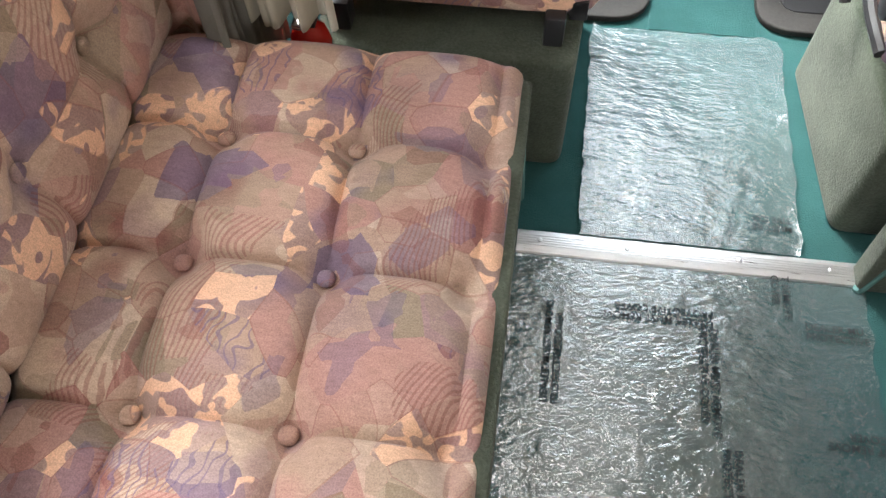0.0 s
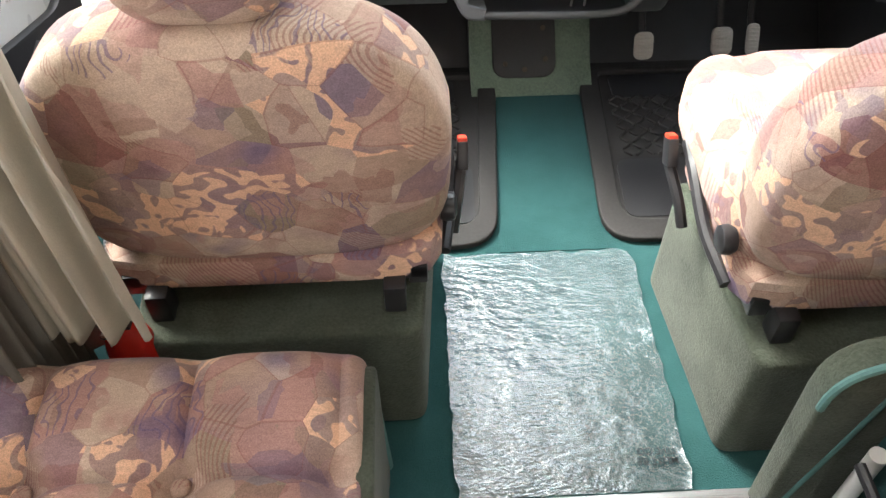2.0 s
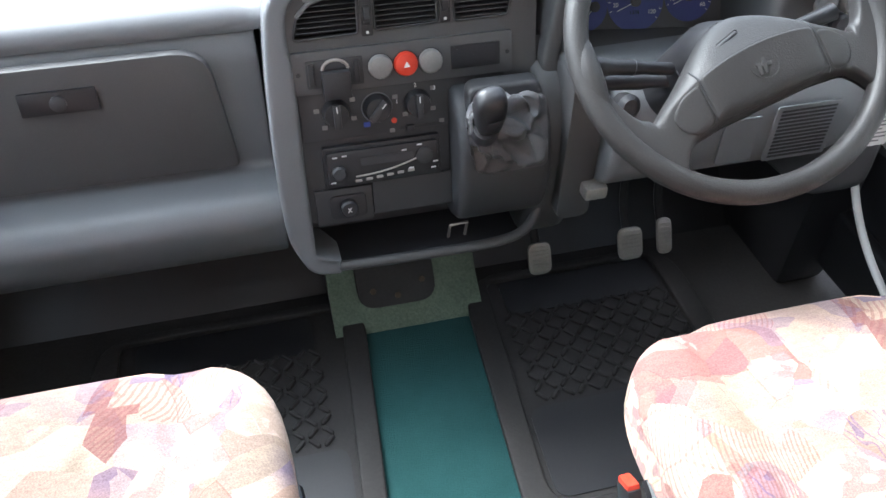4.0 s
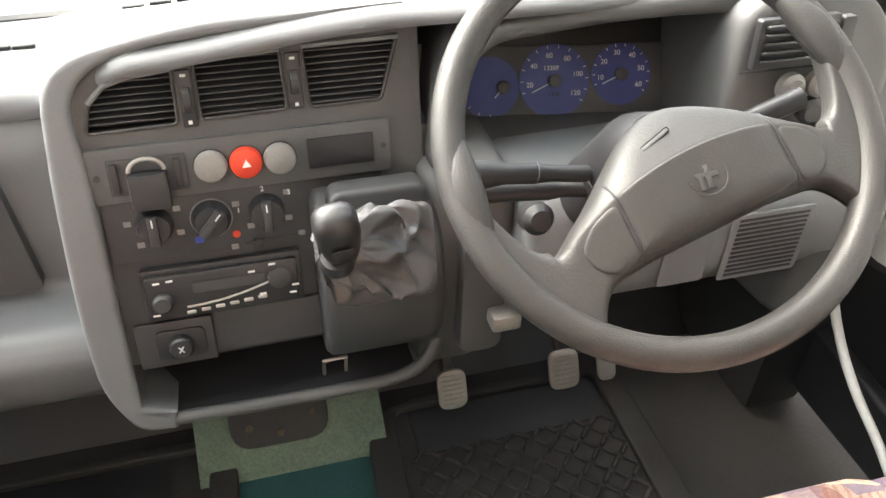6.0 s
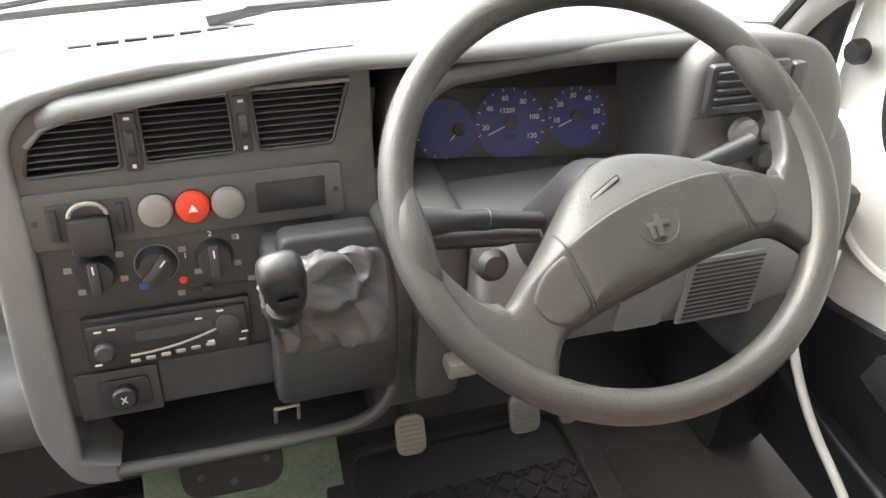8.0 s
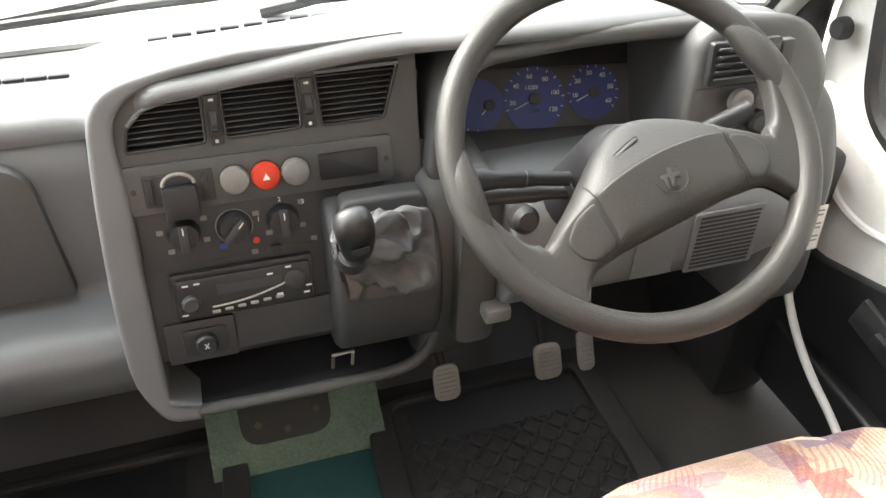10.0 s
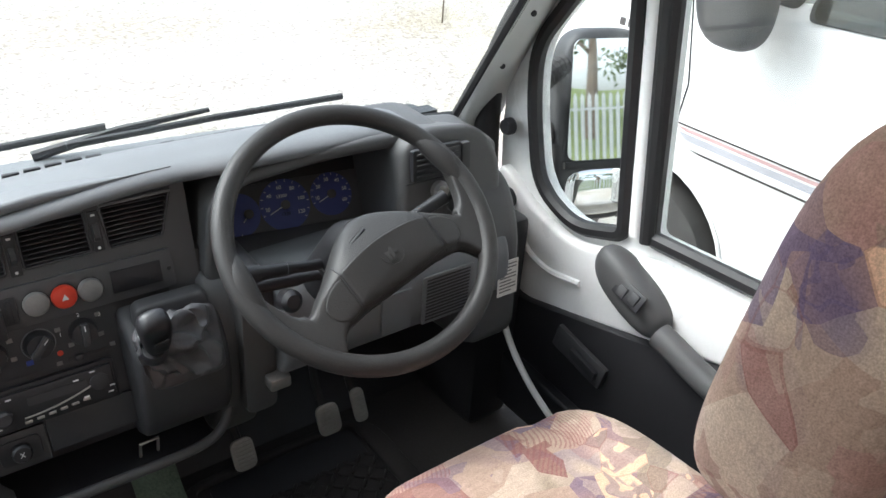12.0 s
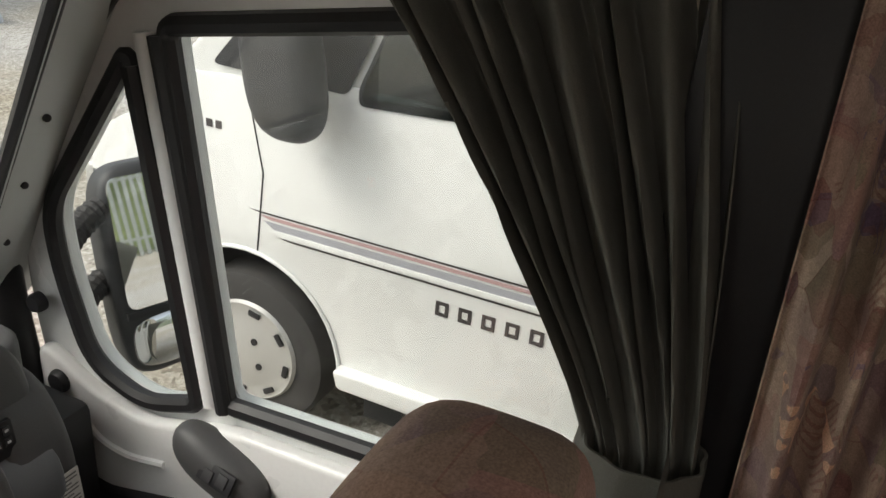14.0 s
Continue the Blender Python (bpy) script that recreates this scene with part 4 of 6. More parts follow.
part("binnacle", extrude_outline(hood_out, hood_lift, 0.16, 0.010, 3, [hood_in]), PLASTIC, dash, "grey hooded instrument binnacle", 50)
part("binnacle_floor", extrude_outline(rounded([(0.28, 0.55), (0.80, 0.545), (0.80, 0.612), (0.28, 0.617)], 0.01), hood_lift, 0.14, 0.006), PLASTIC, dash)
CL = Matrix.Translation((0.515, 1.172, 0.652)) @ pose(0, 0, 0, 90 - 28, 0, -8)
clus = part("instrument_panel", moved(plate(0.42, 0.165, 0.02, 0.006), CL @ pose(0.005, 0.012, -0.008)), BLACK, dash, "instrument cluster with three blue dials")
part("dial_mask", moved(plate(0.30, 0.105, 0.02, 0.004), CL @ pose(-0.02, -0.006, -0.0015)), PLASTIC, clus, "grey dial surround")
for x, y, r, nums, ptr in ((-0.128, -0.006, 0.040, (), 230), (-0.040, 0.0, 0.048, ("20", "40", "60", "80", "100", "120"), 205), (0.052, 0.006, 0.041, ("10", "20", "30", "40", "50", "60"), 205)):
    d = part("dial", lathe([(r, 0), (r, 0.002)], 40, CL @ pose(x, y, 0.002)), DIAL, clus, "blue dial with white figures")
    n = max(len(nums), 3)
    for i, t in enumerate(nums):
        a = radians(188 - 218 * i / (n - 1))
        lettering(t, 0.0095, CL @ pose(x + r * 0.70 * math.cos(a) - 0.0026 * len(t), y + r * 0.70 * math.sin(a) - 0.003, 0.0042), MARK, d, "figure")
    for i in range(13 if nums else 6):
        a = radians(200 - 236 * i / 12) if nums else radians(150 + 24 * i)
        part("tick", moved(block(r * 0.88, r * 0.97, -0.0005, 0.0005, 0, 0.0005, 0), CL @ pose(x, y, 0.0042) @ pose(0, 0, 0, 0, 0, math.degrees(a))), MARK, d)
    nx = r * 0.45 if not nums else 0
    part("needle", moved(block(0, r * (0.72 if nums else 0.45), -0.0007, 0.0007, 0, 0.0008, 0), CL @ pose(x + nx, y, 0.006) @ pose(0, 0, 0, 0, 0, ptr)), MARK, d)
    part("needle_hub", lathe([(0.0085, 0), (0.0085, 0.005), (0.007, 0.006)], 18, CL @ pose(x + nx, y, 0.004)), PLASTIC, d)
    if len(nums) and r > 0.045:
        lettering("13209", 0.0085, CL @ pose(x - 0.015, y + 0.014, 0.0042), MARK, d, "odometer")
        lettering("1338", 0.0085, CL @ pose(x - 0.010, y - 0.020, 0.0042), INK, d, "odometer")

# driver's lower panel with fuse flap, grille, and key label
low = rounded([(1.20, 0.40), (1.10, 0.385), (0.985, 0.425), (0.945, 0.48), (0.945, 0.555), (0.98, 0.615), (1.06, 0.625), (1.20, 0.60)], [0.02, 0.03, 0.05, 0.05, 0.05, 0.05, 0.03, 0.02], 5)
part("knee_panel", extrude_outline(low, along_x(0.36), 0.49, 0.014, 3), PLASTIC_LIGHT, dash, "pale grey rounded knee panel", 55)
KNEE = Matrix.Translation((0.69, 0.9445, 0.517)) @ pose(0, 0, 0, 90)
part("fuse_flap", moved(plate(0.065, 0.085, 0.006, 0.004), KNEE @ pose(-0.115, -0.002, 0.0)), PLASTIC_LIGHT, dash)
gr = part("speaker_grille", moved(plate(0.118, 0.105, 0.006, 0.003), KNEE @ pose(0.0, 0.0, 0.0)), PLASTIC_LIGHT, dash, "louvred speaker grille")
for k in range(13):
    part("grille_slot", moved(block(-0.050, 0.050, -0.0016, 0.0016, 0, 0.0012, 0), KNEE @ pose(0, -0.044 + 0.0073 * k, 0.0028)), BLACK, gr)
# switch pod right of the wheel
podm = rounded([(0.600, 0.60), (0.612, 0.80), (0.66, 0.824), (0.780, 0.812), (0.835, 0.745), (0.850, 0.60)], [0.02, 0.03, 0.06, 0.06, 0.07, 0.02], 6)
part("side_pod", extrude_outline(podm, lambda a, b, c: Vector((a + 0.02, 1.00 + 0.10 * (b - 0.6) + 0.05 * max(0, a - 0.8) + c, b - 0.30 * c * ease(b, 0.70, 0.80))), 0.25, 0.02, 3), PLASTIC, dash, "grey right-hand dash end with a vent", 55)
part("pad_corner", extrude_outline(rounded([(0.66, 1.33), (0.66, 1.13), (0.85, 1.05), (0.915, 1.09), (0.925, 1.26)], [0.01, 0.01, 0.05, 0.04, 0.03], 5), along_z(0.62), 0.112, 0.018, 3), PLASTIC, dash, "grey corner of the dash top against the pillar", 60)
part("dash_end", extrude_outline(rounded([(0.942, 0.34), (0.962, 0.60), (1.02, 0.70), (1.30, 0.70), (1.30, 0.30)], [0.06, 0.06, 0.08, 0.03, 0.03], 5), along_x(0.770), 0.118, 0.03, 4), PLASTIC, dash, "rounded grey end of the dash beside the door", 60)
PODF = Matrix.Translation((0.686, 1.005, 0.758)) @ pose(0, 0, 0, 90 - 6)
sv = part("side_vent", moved(plate(0.105, 0.058, 0.004, 0.010), PODF @ pose(0.0, 0.008, 0)), BLACK, dash, "black louvred side vent")
for k in range(5):
    part("louvre", moved(block(-0.045, 0.045, -0.0015, 0.0015, 0, 0.008, 0.0008, 1), PODF @ pose(0, -0.012 + 0.010 * k, 0.009) @ pose(0, 0, 0, -20)), PLASTIC_DARK, sv)
part("vent_wheel", moved(plate(0.018, 0.050, 0.003, 0.012), PODF @ pose(0.064, 0.008, 0)), PLASTIC_DARK, sv)
for x, y, r, mat in ((0.006, -0.047, 0.0175, BUTTON_GREY), (0.044, -0.045, 0.0165, BUTTON_GREY), (0.040, -0.080, 0.0165, BLACK)):
    part("pod_button", lathe([(r, 0), (r, 0.010), (r * 0.7, 0.015)], 24, PODF @ pose(x, y, 0.004)), mat, dash, "round dash button")
pod_plate = part("pod_switch_plate", moved(plate(0.045, 0.062, 0.004, 0.008), PODF @ pose(0.088, -0.118, 0.004)), BLACK, dash, "black plate of small switches")
for dx, dy in ((-0.009, 0.016), (0.009, 0.016), (-0.009, -0.004), (0.009, -0.004)):
    part("pod_switch", moved(plate(0.013, 0.014, 0.002, 0.004), PODF @ pose(0.088 + dx, -0.118 + dy, 0.0115)), PLASTIC_DARK, pod_plate)
    part("mark", moved(block(-0.003, 0.003, -0.002, 0.002, 0, 0.0006, 0), PODF @ pose(0.088 + dx, -0.118 + dy, 0.0155)), MARK, pod_plate)
part("pod_seam", tube([PODF @ Vector(p) for p in ((-0.062, -0.026, 0.001), (0.072, -0.026, 0.001), (0.082, -0.085, 0.001))], 0.0016, 6), BLACK, dash)
lab = part("paper_label", moved(plate(0.052, 0.078, 0.002, 0.0012, 0), Matrix.Translation((0.846, 0.9465, 0.500)) @ pose(0, 0, 0, 85)), PAPER, dash, "white printed paper sticker")
for k in range(9):
    part("print_line", moved(block(-0.021, 0.021 - 0.012 * (k % 3 == 2), -0.0014, 0.0014, 0, 0.0004, 0), Matrix.Translation((0.846, 0.9465, 0.500)) @ pose(0, 0, 0, 85) @ pose(0, 0.031 - 0.0075 * k, 0.0012)), BUTTON_GREY, lab)

# ---- steering wheel ----
wheel = thing("steering_wheel", "large dark grey grained steering wheel with a padded hub", "steering wheel", (0.441, 0.85, 0.761))
WN = Vector((-0.0916, -0.6167, 0.7819))
WU = Vector((0.98914, -0.14695, 0.0))
WW = WN.cross(WU)
WHEEL = Matrix.Translation((0.441, 0.85, 0.761)) @ Matrix((WU, WW, WN)).transposed().to_4x4() @ pose(0, 0, 0, 0, 0, 22)
RIM = 0.203
part("rim", moved(tube([Vector((RIM * math.cos(2 * math.pi * i / 96), RIM * math.sin(2 * math.pi * i / 96), 0)) for i in range(97)], 0.0160, 18, False), WHEEL), WHEEL_SKIN, wheel, "grained grey rim")


def plane_top(x):
    """Upper edge of the hub and spokes at x, in the wheel's plane."""
    x = abs(x)
    if x > 0.150:
        return -0.050 + 0.075 * ((x - 0.150) / 0.040) ** 2.2
    return 0.027 - 0.079 * ease(x, 0.0, 0.160) - 0.006 * ease(x, 0.12, 0.15)


def plane_low(x):
    """Lower edge of the hub and spokes at x."""
    x = abs(x)
    if x > 0.139:
        return -math.sqrt(max(0.0, 0.198 ** 2 - x * x))
    return -0.099 - 0.004 * ease(x, 0.06, 0.11) - 0.038 * max(0.0, (x - 0.098) / 0.041) ** 2.6


def hub_height(x, y):
    """Height of the hub's skin above the wheel's plane."""
    lo, up = plane_low(x), plane_top(x)
    t = min(0.999, abs((y - (lo + up) / 2) / max(1e-4, (up - lo) / 2)))
    crest = -0.026 - 1.6 * x * x
    peak = 0.034 - 0.026 * ease(abs(x), 0.05, 0.165)
    fall = 0.44 * max(0.0, y - crest) + 0.07 * max(0.0, crest - y)
    edge = (1 - t ** 7) ** (1 / 3)
    return -0.014 + (peak + 0.014 - fall * (1 - ease(abs(x), 0.11, 0.17))) * edge


def hub_skin(u, v):
    """Closed skin of hub and spokes: v runs round each cross-section, u from spoke to spoke."""
    x = -0.194 + 0.388 * u
    lo, up = plane_low(x), plane_top(x)
    up = max(up, lo + 0.004)
    if v <= 0.72:
        k = v / 0.72
        y = (lo + up) / 2 - math.cos(math.pi * k) * (up - lo) / 2
        return Vector((x, y, hub_height(x, y)))
    k = (v - 0.72) / 0.28
    y = up + (lo - up) * k
    deep = 0.030 * (1 - ease(abs(x), 0.06, 0.15))
    return Vector((x, y, -0.014 - deep * math.sin(math.pi * k)))


hub = part("hub_pad", moved(sheet(hub_skin, 130, 70), WHEEL), WHEEL_SKIN, wheel, "moulded airbag hub flowing into two broad spokes", 60)


def hub_panel(outline, proud):
    """A panel that lies on the hub's skin, within a rounded outline."""
    pts = [Vector((*p, 0)) for p in outline]
    mid = sum(pts, Vector()) / len(pts)
    n = len(pts)

    def fn(u, v):
        i = u * n
        p = pts[int(i) % n].lerp(pts[(int(i) + 1) % n], i - int(i))
        q = mid.lerp(p, min(1.0, v * 1.08))
        z = hub_height(q.x, q.y)
        drop = 0.0 if v < 0.80 else (v - 0.80) / 0.20
        return Vector((q.x, q.y, z + proud * (1 - drop ** 3) - 0.0015 * drop ** 3))
    return sheet(fn, n, 16)


arch = [(-0.082 + 0.164 * k / 16, -0.025 - 1.55 * (-0.082 + 0.164 * k / 16) ** 2) for k in range(17)]
cover = [(-0.082, -0.092), (-0.06, -0.0945), (0.0, -0.0945), (0.06, -0.0945), (0.082, -0.092)] + arch[::-1]
part("airbag_cover", moved(hub_panel(rounded(cover, 0.004, 3), 0.0016), WHEEL), WHEEL_SKIN, hub, "grained airbag cover panel", 70)
for s in (-1, 1):
    pad = rounded([(s * 0.0855, -0.094), (s * 0.086, -0.040), (s * 0.112, -0.048), (s * 0.130, -0.066), (s * 0.124, -0.088), (s * 0.105, -0.099)], 0.009, 5)
    part("horn_pad", moved(hub_panel(pad, 0.0018), WHEEL), WHEEL_SKIN, hub, "grained horn pad", 70)
    line = [Vector((s * 0.0838, y, hub_height(0.0838, y) + 0.0003)) for y in [-0.097 + 0.0075 * k for k in range(13)]]
    part("hub_joint", moved(tube(line, 0.0011, 6), WHEEL), BLACK, hub, "dark joint beside the horn pad")
    grip = [Vector(((RIM - 0.006) * math.cos(a), (RIM - 0.006) * math.sin(a), 0.002)) for a in [radians((-6 if s > 0 else 186) + s * 30 * k / 14) for k in range(15)]]
    part("thumb_grip", moved(tube(grip, [0.0078 + 0.0098 * math.sin(math.pi * k / 14) ** 0.8 for k in range(15)], 16), WHEEL), WHEEL_SKIN, wheel, "moulded thumb grip inside the rim", 80)
part("emblem", moved(tube([Vector((0.019 * math.cos(2 * math.pi * i / 40), 0.019 * math.sin(2 * math.pi * i / 40), 0)) for i in range(41)], 0.0007, 6), WHEEL @ pose(0.0, -0.053, hub_height(0, -0.053) + 0.0016, -4)), WHEEL_SKIN, hub, "round embossed badge")
part("badge_relief", moved(join(block(-0.003, 0.003, -0.013, 0.012, 0, 0.002, 0.0009), block(-0.012, 0.010, -0.003, 0.002, 0, 0.0018, 0.0008), block(-0.010, -0.005, -0.014, 0.0, 0, 0.0018, 0.0008)), WHEEL @ pose(0.0, -0.053, hub_height(0, -0.053) + 0.0008, -4, 0, -12)), WHEEL_SKIN, hub)
part("airbag_mark", moved(plate(0.034, 0.005, 0.0024, 0.001), WHEEL @ pose(-0.022, -0.0035, hub_height(-0.022, -0.0035) - 0.0003, -24, 0, 14)), BLACK, hub, "dark stamped airbag mark")
col = thing("steering_column", "grey plastic steering column cowl with two stalks", "steering column", (0.44, 0.98, 0.65))
part("cowl", tube([WHEEL @ Vector((0, -0.01, -0.022)), WHEEL @ Vector((0, 0.0, -0.06)), WHEEL @ Vector((0, 0.01, -0.25))], [0.04, 0.048, 0.048], 20), BLACK, col)
for pts, r in (([(0.40, 0.905, 0.690), (0.34, 0.905, 0.700), (0.27, 0.895, 0.715), (0.245, 0.89, 0.722)], [0.009, 0.011, 0.014, 0.012]), ([(0.41, 0.92, 0.660), (0.35, 0.925, 0.665), (0.28, 0.925, 0.672)], [0.009, 0.012, 0.012])):
    st = part("stalk", tube(curve_points(pts, 4), [r[min(len(r) - 1, int(i * len(r) / (4 * (len(pts) - 1) + 1)))] for i in range(4 * (len(pts) - 1) + 1)], 12), BLACK, col, "black control stalk")
    part("stalk_band", tube([Vector(pts[1]), Vector(pts[1]) + Vector((-0.001, 0, 0.0002))], 0.0118, 12), PLASTIC_LIGHT, st)
part("wiper_stalk", tube([(0.52, 0.93, 0.690), (0.60, 0.93, 0.715), (0.655, 0.93, 0.735)], [0.008, 0.011, 0.013], 12), BLACK, col, "black wiper stalk")
part("ignition", lathe([(0.019, 0), (0.019, 0.02), (0.012, 0.028)], 18, Matrix.Translation((0.37, 0.965, 0.60)) @ pose(0, 0, 0, 70)), BLACK, col)
part("column_lever", block(0.335, 0.375, 0.965, 1.0, 0.415, 0.440, 0.006), SILVER, col, "silver column release lever")
part("lower_shroud", extrude_outline(rounded([(0.30, 0.36), (0.36, 0.36), (0.36, 0.64), (0.30, 0.64)], 0.02), along_y(0.99), 0.15, 0.008), PLASTIC, col)

# pedals
for x, y, z, wd, hg, nm in ((0.330, 1.105, 0.160, 0.024, 0.033, "clutch_pedal"), (0.512, 1.085, 0.180, 0.026, 0.033, "brake_pedal"), (0.592, 1.095, 0.175, 0.016, 0.038, "accelerator_pedal")):
    pd = thing(nm, "worn silver metal pedal hanging below the dash", "pedal", (x, y, z), "foot pedals")
    P = Matrix.Translation((x, y, z)) @ pose(0, 0, 0, 62)
    face = part("pad", moved(plate(2 * wd, 2 * hg, 0.018, 0.010, 0.004), P), SILVER, pd)
    for k in range(7):
        part("tread", moved(block(-wd * 0.75, wd * 0.75, -0.0016, 0.0016, 0, 0.002, 0.0008, 1), P @ pose(0, -hg * 0.72 + k * hg * 0.24, 0.0095)), SILVER, face)
    part("arm", tube(curve_points([(x, y + 0.012, z + 0.005), (x - 0.005, y + 0.05, z + 0.09), (x - 0.01, y + 0.06, z + 0.28)]), 0.009, 8), BLACK, pd)

# footwell: pale carpet patch up the tunnel, black gearbox cover
setting("tunnel_carpet", extrude_outline([(1.125, 0.004), (1.20, 0.055), (1.42, 0.30), (1.44, 0.29), (1.24, 0.03), (1.125, -0.002)], along_x(-0.085), 0.315), TEAL_LIGHT, "pale green carpet rising up the tunnel", "floor")
cover = thing("tunnel_cover", "black rubber cover plate bolted on the tunnel", "cover plate", (0.06, 1.22, 0.08))
TC = Matrix.Translation((0.055, 1.235, 0.096)) @ pose(0, 0, 0, 46)
part("cover_sheet", moved(plate(0.165, 0.19, 0.04, 0.012, 0.004), TC), RUBBER, cover)
for x, y in ((-0.05, -0.06), (0.055, -0.05), (0.0, -0.075), (0.05, 0.03)):
    part("bolt", moved(lathe([(0.007, 0), (0.007, 0.005)], 6), TC @ pose(x, y, 0.012)), BARK, cover, "rusty bolt head")


def floor_mat(cx, s, name):
    """A black moulded tray mat with a raised rim, a chequer field and a smooth heel pad."""
    mat = thing(name, "black rubber car mat with raised rim and chequer tread", "car mat", (cx, 0.9, 0.0), "cab floor mats")
    o = rounded([(-0.282, 0.60), (0.245, 0.60), (0.245, 1.22), (-0.243, 1.22)] if s > 0 else [(-0.245, 0.60), (0.248, 0.60), (0.300, 1.22), (-0.245, 1.22)], [0.09, 0.09, 0.10, 0.10], 6)
    i = rounded([(-0.230, 0.660), (0.195, 0.660), (0.195, 1.20), (-0.190, 1.20)] if s > 0 else [(-0.195, 0.660), (0.212, 0.660), (0.250, 1.20), (-0.195, 1.20)], [0.06, 0.06, 0.02, 0.02], 6)
    up = lambda z: (lambda a, b, c: Vector((cx + a, b, z + c)))
    part("rim", extrude_outline(o, up(0.0015), 0.016, 0.005, 3, [i]), RUBBER, mat, "raised rim", 50)
    part("field", extrude_outline(i, up(0.001), 0.004), RUBBER, mat)
    part("heel_well", extrude_outline(rounded([(-0.215 if s > 0 else -0.185, 0.675), (0.185 if s > 0 else 0.205, 0.675), (0.185 if s > 0 else 0.212, 0.865), (-0.205 if s > 0 else -0.185, 0.865)], 0.03), up(0.0055), 0.002), BLACK, mat, "smooth black heel well")
    part("toe_pad", extrude_outline(rounded([(-0.165, 1.10), (0.185, 1.10), (0.185, 1.195), (-0.165, 1.195)], 0.02), up(0.0055), 0.003), BLACK, mat, "smooth black toe pad")
    bars = bmesh.new()
    for r in range(10):
        for c in range(14):
            x, y = -0.170 + 0.0270 * c, 0.885 + 0.0235 * r
            b = moved(block(-0.0130, 0.0130, -0.0040, 0.0040, 0, 0.007, 0.0022, 1), pose(cx + x, y, 0.005, 0, 0, 45 if (r + c) % 2 else -45))
            me = bpy.data.meshes.new("tmp")
            b.to_mesh(me)
            b.free()
            bars.from_mesh(me)
            bpy.data.meshes.remove(me)
    tagged(part("tread", bars, RUBBER, mat, "raised chequer bars"), kind="stuff")
    return mat


floor_mat(0.445, 1, "floor_mat")
floor_mat(-0.315, -1, "floor_mat")

# carpet runner between the mats
solo("carpet_runner", extrude_outline(rounded([(-0.065, 0.588), (0.170, 0.588), (0.197, 1.125), (-0.022, 1.135)], 0.01), along_z(0.0005), 0.0022, 0.0008), TEAL, "bright teal carpet runner between the cab mats", "carpet")

# threshold strip
strip = thing("threshold_strip", "ridged aluminium threshold strip across the aisle carpet", "threshold strip", (0, 0.012, 0))
part("strip_bar", extrude_outline([(-0.015, 0.001), (-0.013, 0.006), (0.0, 0.0085), (0.022, 0.0085), (0.033, 0.006), (0.035, 0.001)], along_x(-0.302), 0.61, 0), ALU, strip)
for k in range(5):
    part("ridge", block(-0.302, 0.308, 0.0005 + 0.005 * k, 0.002 + 0.005 * k, 0.0085, 0.0097, 0), ALU, strip)
for x in (-0.26, -0.1, 0.1, 0.26):
    part("screw", lathe([(0.005, 0), (0.005, 0.002), (0.003, 0.003)], 12, Matrix.Translation((x, 0.012, 0.0092))), ALU, strip)


# protective film
def film_sheet(x0, x1, y0, y1, nx, ny, lift, ragged):
    def fn(u, v):
        x, y = x0 + (x1 - x0) * u, y0 + (y1 - y0) * v
        e = noise.noise((x * 30, y * 30, 3.0)) * 0.008
        if u in (0.0, 1.0):
            x += e
        if v == 1.0 and ragged:
            y += e * 1.4
        z = 0.0025 + lift + 0.0018 * noise.noise((x * 22, y * 22, 0.0)) + 0.0010 * noise.noise((x * 70, y * 45, 5.0))
        rim = max(0.0, 1 - min(u, 1 - u) * (x1 - x0) / 0.02) if ragged else 0.0
        return Vector((x, y, max(0.0015, z) + 0.008 * rim * abs(noise.noise((x * 25, y * 18, 9.0)))))
    return sheet(fn, nx, ny)


film = thing("protective_film", "wrinkled clear protective film printed with removal notices on the carpet", "floor film", (0, -0.2, 0))
part("rear_sheet", film_sheet(-0.315, 0.318, -1.9, -0.004, 60, 150, 0.0, False), FILM, film, sharp=180)
part("front_sheet", film_sheet(-0.19, 0.213, 0.034, 0.578, 44, 60, 0.007, True), FILM, film, sharp=180)


def notice(x, y, turn, lines=("DEALER MUST REMOVE", "PROTECTIVE COVER"), z=0.0075):
    for k, t in enumerate(lines):
        lettering(t, 0.0185, pose(x, y, z, 0, 0, turn) @ pose(0, -0.0185 * k, 0), INK, film, "notice")


notice(0.050, -0.117, 180)
notice(0.205, -0.112, 0, ("DEALER MU", "PROTECTIVE"))
notice(0.172, -0.010, -90, ("T REMOVE", "COVER"))
notice(-0.226, -0.300, 90)
notice(0.044, -0.130, -90)
notice(0.316, -0.308, 180, ("ST REMOVE", "COVER"))
notice(0.075, -0.340, -90, ("DEALER MUST REMOVE", "PROTECTIVE COVER"))
notice(0.20, -0.42, -90, ("DEALER MU", "PROTECTIVE"))
notice(0.197, 0.092, 180, ("MUST RE", "TIVE CO"), 0.0145)


# ---- seats ----
def tuft(x, y, cells, bx, by, deep=0.055):
    """How far a buttoned surface sinks at (x, y); buttons every cells metres from (bx, by)."""
    fx, fy = ((x - bx) / cells[0] + 0.5) % 1 - 0.5, ((y - by) / cells[1] + 0.5) % 1 - 0.5
    dx, dy = fx * cells[0], fy * cells[1]
    hole = math.exp(-(dx * dx + dy * dy) / 0.0014)
    crease = math.exp(-abs(dx) / 0.0095) * 0.80 + math.exp(-abs(dy) / 0.0095) * 0.76
    return deep * (hole + 0.55 * crease * (1 - hole))


